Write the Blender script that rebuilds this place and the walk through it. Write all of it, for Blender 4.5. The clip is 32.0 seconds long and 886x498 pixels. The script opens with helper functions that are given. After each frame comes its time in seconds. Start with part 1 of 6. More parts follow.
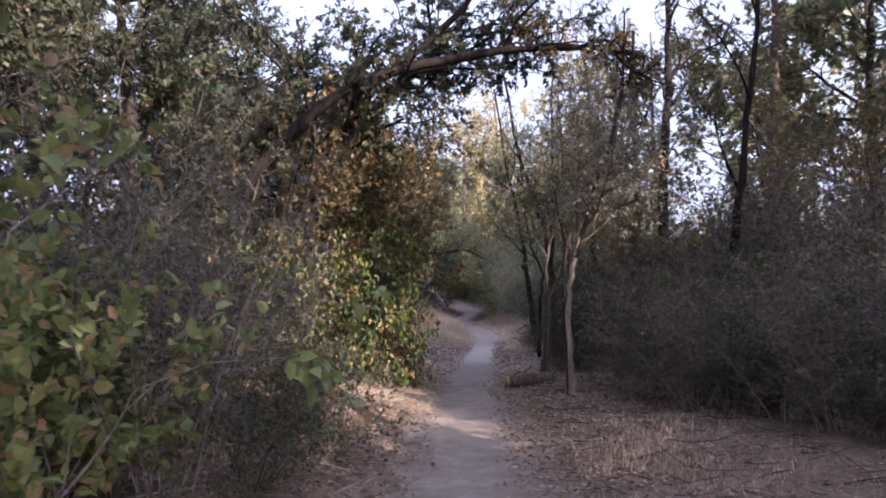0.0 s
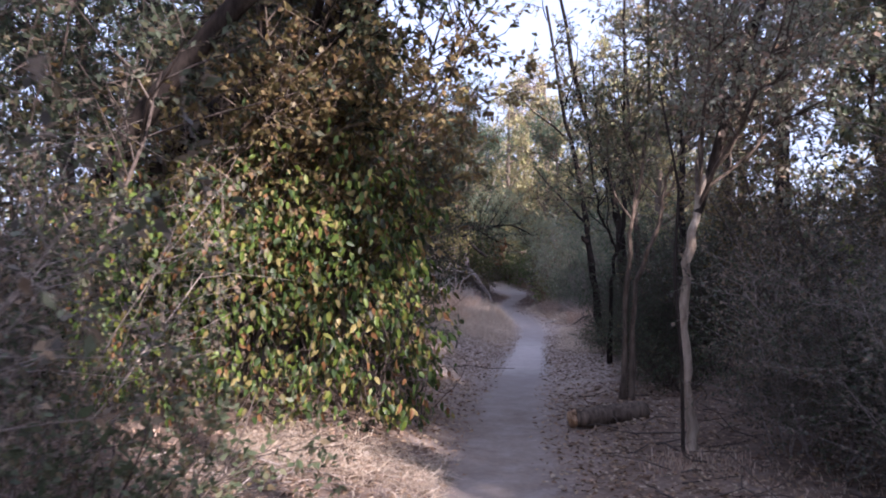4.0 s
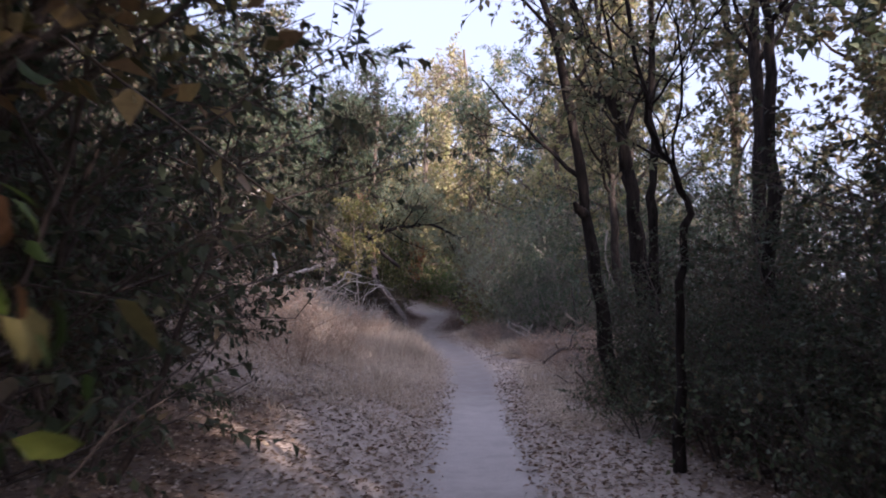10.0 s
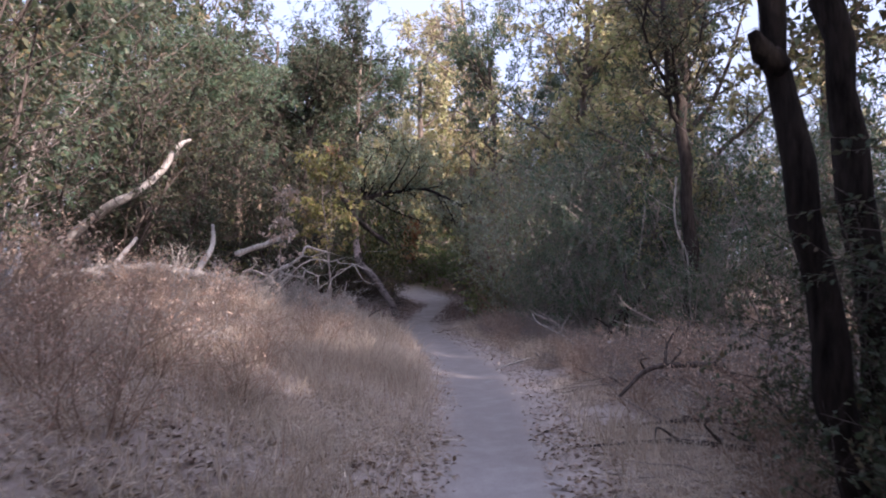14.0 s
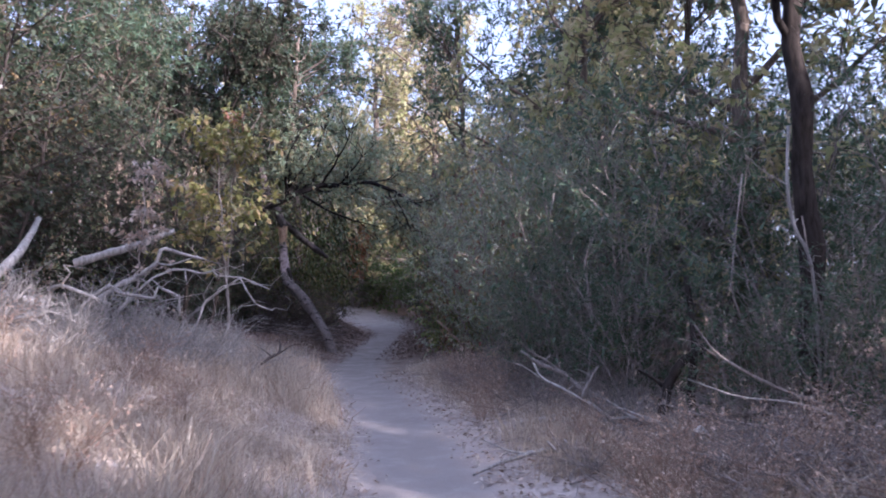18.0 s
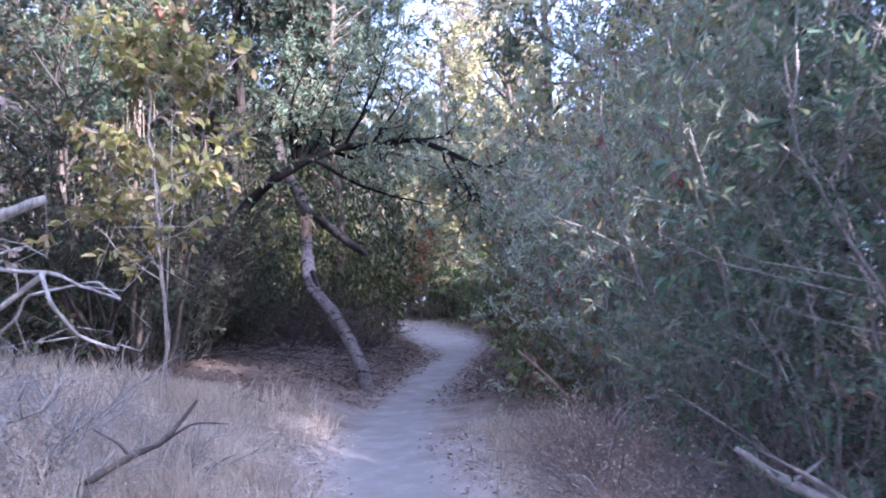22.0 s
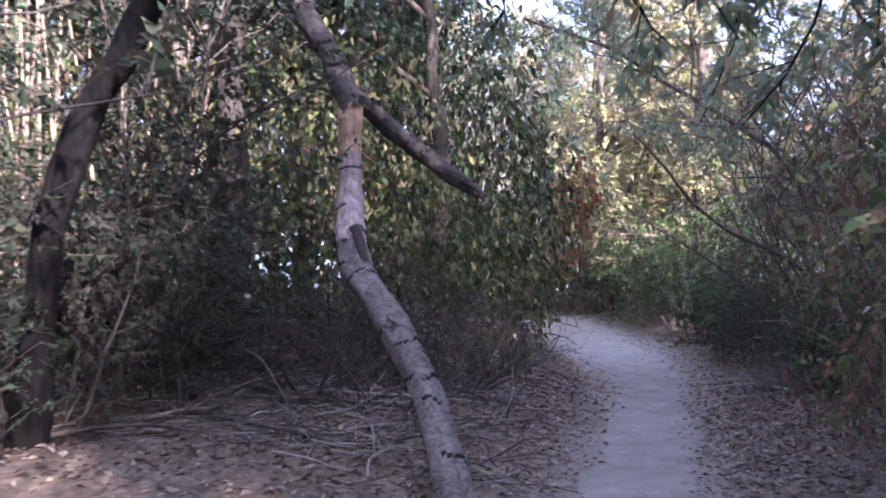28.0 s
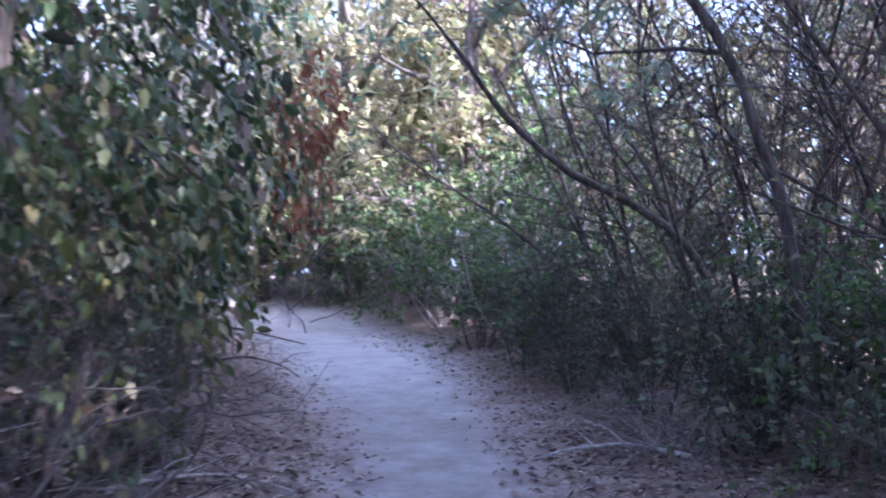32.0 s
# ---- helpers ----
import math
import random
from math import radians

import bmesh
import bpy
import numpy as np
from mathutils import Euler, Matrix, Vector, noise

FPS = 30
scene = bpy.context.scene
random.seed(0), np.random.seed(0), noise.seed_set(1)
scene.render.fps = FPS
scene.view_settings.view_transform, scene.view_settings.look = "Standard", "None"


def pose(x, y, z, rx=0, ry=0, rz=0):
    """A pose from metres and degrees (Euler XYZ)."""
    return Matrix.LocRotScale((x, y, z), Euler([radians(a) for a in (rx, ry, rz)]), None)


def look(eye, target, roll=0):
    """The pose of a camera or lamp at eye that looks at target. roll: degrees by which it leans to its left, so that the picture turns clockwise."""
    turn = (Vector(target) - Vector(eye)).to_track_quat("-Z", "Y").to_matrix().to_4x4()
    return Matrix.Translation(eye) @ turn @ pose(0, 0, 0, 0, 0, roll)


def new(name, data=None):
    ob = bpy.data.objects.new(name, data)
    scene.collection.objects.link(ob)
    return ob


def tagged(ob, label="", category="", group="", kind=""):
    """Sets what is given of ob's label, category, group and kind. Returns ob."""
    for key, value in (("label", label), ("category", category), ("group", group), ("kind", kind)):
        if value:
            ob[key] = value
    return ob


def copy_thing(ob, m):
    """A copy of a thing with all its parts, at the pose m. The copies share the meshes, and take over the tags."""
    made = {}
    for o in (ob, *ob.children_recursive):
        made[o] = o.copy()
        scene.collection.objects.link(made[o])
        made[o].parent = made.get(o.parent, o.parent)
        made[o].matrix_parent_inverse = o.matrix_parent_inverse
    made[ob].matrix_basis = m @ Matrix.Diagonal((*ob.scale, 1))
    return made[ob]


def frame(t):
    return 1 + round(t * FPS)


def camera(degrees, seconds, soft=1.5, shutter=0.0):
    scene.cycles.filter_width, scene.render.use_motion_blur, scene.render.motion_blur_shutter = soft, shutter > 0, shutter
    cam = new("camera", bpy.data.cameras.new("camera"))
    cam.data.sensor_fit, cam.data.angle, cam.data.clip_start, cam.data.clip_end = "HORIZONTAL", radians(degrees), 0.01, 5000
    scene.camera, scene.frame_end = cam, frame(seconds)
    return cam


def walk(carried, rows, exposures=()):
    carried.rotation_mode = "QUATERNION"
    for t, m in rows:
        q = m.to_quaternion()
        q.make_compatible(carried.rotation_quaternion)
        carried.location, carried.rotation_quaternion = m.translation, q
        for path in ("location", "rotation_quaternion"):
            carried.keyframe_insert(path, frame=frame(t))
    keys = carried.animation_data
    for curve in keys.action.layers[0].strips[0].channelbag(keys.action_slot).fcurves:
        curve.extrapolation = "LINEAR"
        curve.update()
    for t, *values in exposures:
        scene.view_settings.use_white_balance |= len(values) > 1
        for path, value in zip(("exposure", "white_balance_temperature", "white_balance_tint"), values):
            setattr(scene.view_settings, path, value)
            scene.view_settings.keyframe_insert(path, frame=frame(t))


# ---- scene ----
cam = camera(58.8, 32.0, 1.9, 0.5)
METRES, EYE, TILT, LEAN, TURN = 37.0, 1.6, 2.7, 0.0, 0.0
ROWS = [
    (0.0, 0.0, 0.0, 0.0, -0.0, 0.0, 0.0),
    (0.5, -0.0004, 0.0165, -0.0012, 0.26, -0.18, -0.09),
    (1.0, 0.0015, 0.0321, -0.0022, 0.53, -0.21, 0.21),
    (1.5, 0.002, 0.048, -0.0033, 1.59, -0.6, -0.14),
    (2.0, 0.0041, 0.0636, -0.0041, 0.84, -0.61, 0.45),
    (2.5, 0.0036, 0.0797, -0.0052, 2.73, -0.48, 0.68),
    (3.0, 0.0043, 0.0952, -0.006, 3.58, -1.0, 0.75),
    (3.5, 0.0043, 0.1101, -0.0067, 5.03, -0.9, 0.19),
    (4.0, 0.005, 0.1258, -0.0072, 3.27, -1.35, -0.06),
    (4.5, 0.0056, 0.141, -0.0083, 4.15, -0.44, 0.15),
    (6.5, 0.0022, 0.2067, -0.0126, 6.77, 2.04, 1.48),
    (7.0, 0.0011, 0.2236, -0.0139, -0.99, 1.0, 0.69),
    (7.5, 0.0012, 0.2389, -0.0158, -2.78, 1.69, 0.91),
    (8.0, 0.001, 0.2551, -0.0175, -4.81, 1.56, 0.47),
    (8.5, 0.0026, 0.2707, -0.0188, -4.56, 1.38, 0.55),
    (9.0, 0.0032, 0.2871, -0.0202, -3.37, 0.27, 0.07),
    (9.5, 0.0053, 0.302, -0.0216, -3.39, -0.27, 0.26),
    (10.0, 0.0065, 0.3174, -0.0229, -2.87, 0.16, 0.27),
    (10.5, 0.0086, 0.3337, -0.0246, -3.61, 0.54, 0.96),
    (11.0, 0.0091, 0.3496, -0.026, -2.47, 1.33, 0.55),
    (11.5, 0.011, 0.3661, -0.0273, -4.61, 0.95, 0.38),
    (12.0, 0.0111, 0.3813, -0.0285, -2.61, 0.18, 0.26),
    (12.5, 0.012, 0.397, -0.0293, -3.2, -0.45, 0.4),
    (13.0, 0.0129, 0.4124, -0.0301, -0.75, -0.71, 0.91),
    (13.5, 0.0134, 0.4288, -0.0304, -3.09, -1.56, 0.79),
    (14.0, 0.0148, 0.4437, -0.0307, -2.83, -1.08, 1.23),
    (14.5, 0.0151, 0.4592, -0.0311, -4.97, -0.72, 0.18),
    (15.0, 0.0171, 0.4741, -0.0316, -4.39, -0.26, 0.66),
    (15.5, 0.0188, 0.49, -0.0319, -4.69, 0.12, 0.34),
    (17.5, 0.0237, 0.5515, -0.0366, -4.81, 0.92, 0.15),
    (18.0, 0.0261, 0.5666, -0.0377, -5.57, 0.54, 0.77),
    (18.5, 0.0281, 0.5821, -0.0391, -4.34, 0.82, 0.47),
    (19.0, 0.0313, 0.5977, -0.04, -7.58, 0.31, 0.16),
    (19.5, 0.0326, 0.6131, -0.0409, -4.47, 0.25, 0.15),
    (20.0, 0.0334, 0.6285, -0.0412, -3.98, 1.0, -0.0),
    (20.5, 0.0343, 0.6441, -0.0416, -1.79, 1.27, 0.29),
    (21.0, 0.0351, 0.6602, -0.0422, -2.74, 1.5, 0.6),
    (21.5, 0.0366, 0.6747, -0.0431, -0.51, 1.58, 1.7),
    (22.0, 0.0376, 0.6902, -0.0434, 0.35, 1.32, 1.96),
    (22.5, 0.0379, 0.7046, -0.044, 2.39, 0.73, 2.16),
    (23.0, 0.0371, 0.7202, -0.045, 3.68, 0.58, 1.72),
    (23.5, 0.0368, 0.7352, -0.0459, 4.86, 0.96, 1.68),
    (24.0, 0.0346, 0.7503, -0.0469, 6.84, 0.97, 0.89),
    (24.5, 0.0345, 0.7653, -0.0478, 5.77, -0.1, 0.66),
    (25.0, 0.0327, 0.7802, -0.0485, 6.45, -0.56, 0.49),
    (25.5, 0.0327, 0.7947, -0.049, 5.42, -0.95, 0.67),
    (27.5, 0.0238, 0.8563, -0.0489, 10.45, 0.6, 1.1),
    (28.0, 0.0226, 0.8712, -0.049, 10.06, 0.58, 1.7),
    (28.5, 0.0208, 0.8873, -0.0492, 7.95, -0.16, 0.95),
    (29.0, 0.0208, 0.9022, -0.0494, 6.22, -0.18, 1.12),
    (29.5, 0.0204, 0.9183, -0.0502, 3.02, -0.53, -0.03),
    (30.0, 0.0207, 0.9333, -0.0512, 0.57, 0.26, 0.71),
    (30.5, 0.0205, 0.9488, -0.0521, -1.92, 0.41, -0.07),
    (31.0, 0.022, 0.9638, -0.0534, -4.54, 0.33, 0.26),
    (31.5, 0.0232, 0.9789, -0.0545, -4.79, -0.05, 0.7),
    (32.0, 0.0253, 0.9941, -0.0551, -8.34, -1.0, 1.24),
]
walk(
    cam,
    [(t, pose(0, 0, EYE, TILT, LEAN, TURN) @ pose(METRES * x, METRES * y, METRES * z, 90 + pitch, roll, yaw)) for t, x, y, z, yaw, pitch, roll in ROWS],
    [(0.0, 1.40, 5450, 27), (2.0, 1.50, 5050, 27), (4.0, 1.38, 5150, 27), (7.0, 1.3, 5350, 27), (10.0, 1.16, 5400, 27), (13.0, 1.2, 5300, 27), (14.0, 1.22, 5300, 27), (15.0, 1.05, 5100, 27), (18.0, 1.50, 4850, 27), (19.0, 1.42, 4680, 27), (21.0, 2.0, 4480, 27), (22.0, 2.38, 4500, 27), (23.0, 2.6, 4540, 27), (25.0, 2.76, 4640, 27), (28.0, 2.48, 4750, 27), (29.0, 2.62, 4650, 27), (31.0, 2.76, 4280, 27), (32.0, 2.76, 4300, 27)],
)

# ---- daylight: low sun from behind and to the right, clear sky ----
SUN_EL, SUN_AZ = 23.0, 36.0  # elevation; degrees to the right of straight behind the start
world = bpy.data.worlds.new("sky")
scene.world = world
world.use_nodes = True
wn = world.node_tree.nodes
sky = wn.new("ShaderNodeTexSky")
sky.sky_type, sky.sun_disc = "NISHITA", False
sky.sun_elevation, sky.sun_rotation = radians(SUN_EL), radians(180 - SUN_AZ)
sky.air_density, sky.dust_density, sky.ozone_density = 0.8, 5.0, 0.6
wn["Background"].inputs[1].default_value = 0.12
haze = wn.new("ShaderNodeMix")  # thin bright haze over the whole sky
haze.data_type = "RGBA"
haze.inputs[0].default_value, haze.inputs[7].default_value = 0.55, (5.3, 5.3, 5.4, 1)
world.node_tree.links.new(sky.outputs[0], haze.inputs[6])
world.node_tree.links.new(haze.outputs[2], wn["Background"].inputs[0])
sun = new("sun", bpy.data.lights.new("sun", "SUN"))
sun.data.energy, sun.data.angle, sun.data.color = 5.0, radians(0.6), (1.0, 0.80, 0.56)
toward = Vector((math.sin(radians(SUN_AZ)) * math.cos(radians(SUN_EL)), -math.cos(radians(SUN_AZ)) * math.cos(radians(SUN_EL)), math.sin(radians(SUN_EL))))
sun.matrix_world = look(toward * 60, (0, 0, 0))

# ---- materials ----


def nodes_of(name):
    m = bpy.data.materials.new(name)
    m.use_nodes = True
    nt = m.node_tree
    return m, nt, nt.nodes["Principled BSDF"]


def ramp_node(nt, fac, stops):
    r = nt.nodes.new("ShaderNodeValToRGB")
    e = r.color_ramp.elements
    while len(e) < len(stops):
        e.new(0.5)
    for k, (p, c) in enumerate(stops):
        e[k].position, e[k].color = p, (*c, 1)
    nt.links.new(fac, r.inputs[0])
    return r


def noise_node(nt, scale, detail=4.0, rough=0.6, vec=None):
    n = nt.nodes.new("ShaderNodeTexNoise")
    n.inputs["Scale"].default_value, n.inputs["Detail"].default_value, n.inputs["Roughness"].default_value = scale, detail, rough
    if vec:
        nt.links.new(vec, n.inputs["Vector"])
    return n


def mix_node(nt, fac, a, b, mode="MIX"):
    m = nt.nodes.new("ShaderNodeMix")
    m.data_type, m.blend_type = "RGBA", mode
    for val, k in ((fac, 0), (a, 6), (b, 7)):
        if isinstance(val, (int, float)):
            m.inputs[k].default_value = val
        elif isinstance(val, tuple):
            m.inputs[k].default_value = (*val, 1)
        else:
            nt.links.new(val, m.inputs[k])
    return m.outputs[2]


def bump_to(nt, bsdf, height, strength, dist=0.02):
    b = nt.nodes.new("ShaderNodeBump")
    b.inputs["Strength"].default_value, b.inputs["Distance"].default_value = strength, dist
    nt.links.new(height, b.inputs["Height"])
    nt.links.new(b.outputs[0], bsdf.inputs["Normal"])


def leaf_material(name, colours, rough=0.45, through_light=0.35, island=True):
    """Leaves: each takes one of several colours, shifted again from plant to plant, and lets some light through."""
    m, nt, p = nodes_of(name)
    info = nt.nodes.new("ShaderNodeObjectInfo")
    geo = nt.nodes.new("ShaderNodeNewGeometry")
    coord = nt.nodes.new("ShaderNodeTexCoord")
    stops = [(k / len(colours), c) for k, c in enumerate(colours)]
    r = ramp_node(nt, geo.outputs["Random Per Island"] if island else info.outputs["Random"], stops)
    r.color_ramp.interpolation = "CONSTANT" if island else "LINEAR"
    vein = noise_node(nt, 60.0, 2.0, 0.5, coord.outputs["Object"])
    patch = noise_node(nt, 1.3, 2.0, 0.5, coord.outputs["Object"])
    hsv = nt.nodes.new("ShaderNodeHueSaturation")
    nt.links.new(r.outputs[0], hsv.inputs["Color"])
    mp = nt.nodes.new("ShaderNodeMapRange")
    mp.inputs[3].default_value, mp.inputs[4].default_value = 0.75, 1.25
    nt.links.new(info.outputs["Random"], mp.inputs[0])
    nt.links.new(mp.outputs[0], hsv.inputs["Value"])
    c1 = mix_node(nt, 0.35, hsv.outputs[0], vein.outputs[0], "OVERLAY")
    c2 = mix_node(nt, 0.35, c1, patch.outputs[0], "SOFT_LIGHT")
    nt.links.new(c2, p.inputs["Base Color"])
    p.inputs["Roughness"].default_value = rough
    p.inputs["Specular IOR Level"].default_value = 0.35
    tr = nt.nodes.new("ShaderNodeBsdfTranslucent")
    nt.links.new(c2, tr.inputs[0])
    mx = nt.nodes.new("ShaderNodeMixShader")
    mx.inputs[0].default_value = through_light
    nt.links.new(p.outputs[0], mx.inputs[1])
    nt.links.new(tr.outputs[0], mx.inputs[2])
    nt.links.new(mx.outputs[0], nt.nodes["Material Output"].inputs[0])
    return m


def bark_material(name, dark, light, scale=9.0, stretch=0.18, bump=0.8):
    m, nt, p = nodes_of(name)
    coord = nt.nodes.new("ShaderNodeTexCoord")
    mp = nt.nodes.new("ShaderNodeMapping")
    mp.inputs["Scale"].default_value = (1, 1, stretch)
    nt.links.new(coord.outputs["Object"], mp.inputs[0])
    ridge = noise_node(nt, scale * 3, 6.0, 0.65, mp.outputs[0])
    blot = noise_node(nt, scale * 0.35, 3.0, 0.5, coord.outputs["Object"])
    r = ramp_node(nt, ridge.outputs[0], [(0.32, dark), (0.62, light)])
    c = mix_node(nt, 0.45, r.outputs[0], blot.outputs[0], "OVERLAY")
    nt.links.new(c, p.inputs["Base Color"])
    p.inputs["Roughness"].default_value = 0.9
    p.inputs["Specular IOR Level"].default_value = 0.12
    bump_to(nt, p, ridge.outputs[0], bump, 0.015)
    return m


def cracked_bark(name, dark, light):
    """Thick old bark split by deep cracks."""
    m, nt, p = nodes_of(name)
    coord = nt.nodes.new("ShaderNodeTexCoord")
    o = coord.outputs["Object"]
    warp = noise_node(nt, 5.0, 3.0, 0.6, o)
    mv = nt.nodes.new("ShaderNodeVectorMath")
    mv.operation = "MULTIPLY_ADD"
    mv.inputs[1].default_value = (0.25, 0.25, 0.25)
    nt.links.new(warp.outputs["Color"], mv.inputs[0])
    nt.links.new(o, mv.inputs[2])
    mp = nt.nodes.new("ShaderNodeMapping")
    mp.inputs["Scale"].default_value = (0.55, 0.55, 1.1)
    nt.links.new(mv.outputs[0], mp.inputs[0])
    v = nt.nodes.new("ShaderNodeTexVoronoi")
    v.feature = "DISTANCE_TO_EDGE"
    v.inputs["Scale"].default_value = 9.0
    nt.links.new(mp.outputs[0], v.inputs["Vector"])
    crack = ramp_node(nt, v.outputs["Distance"], [(0.0, (0, 0, 0)), (0.04, (1, 1, 1))])
    grain = noise_node(nt, 38.0, 5.0, 0.7, mp.outputs[0])
    tone = ramp_node(nt, grain.outputs[0], [(0.3, dark), (0.7, light)])
    some = noise_node(nt, 4.0, 2.0, 0.5, o)
    where = ramp_node(nt, some.outputs[0], [(0.56, (1, 1, 1)), (0.70, (0, 0, 0))])
    open_crack = mix_node(nt, where.outputs[0], crack.outputs[0], (1.0, 1.0, 1.0))
    c = mix_node(nt, open_crack, (dark[0] * 0.45, dark[1] * 0.45, dark[2] * 0.45), tone.outputs[0])
    blot = noise_node(nt, 3.0, 3.0, 0.5, o)
    c = mix_node(nt, 0.5, c, blot.outputs[0], "OVERLAY")
    nt.links.new(c, p.inputs["Base Color"])
    p.inputs["Roughness"].default_value = 0.9
    p.inputs["Specular IOR Level"].default_value = 0.12
    add = nt.nodes.new("ShaderNodeMath")
    add.operation = "MULTIPLY_ADD"
    add.inputs[1].default_value = 0.4
    nt.links.new(grain.outputs[0], add.inputs[0])
    nt.links.new(open_crack, add.inputs[2])
    bump_to(nt, p, add.outputs[0], 0.9, 0.02)
    return m


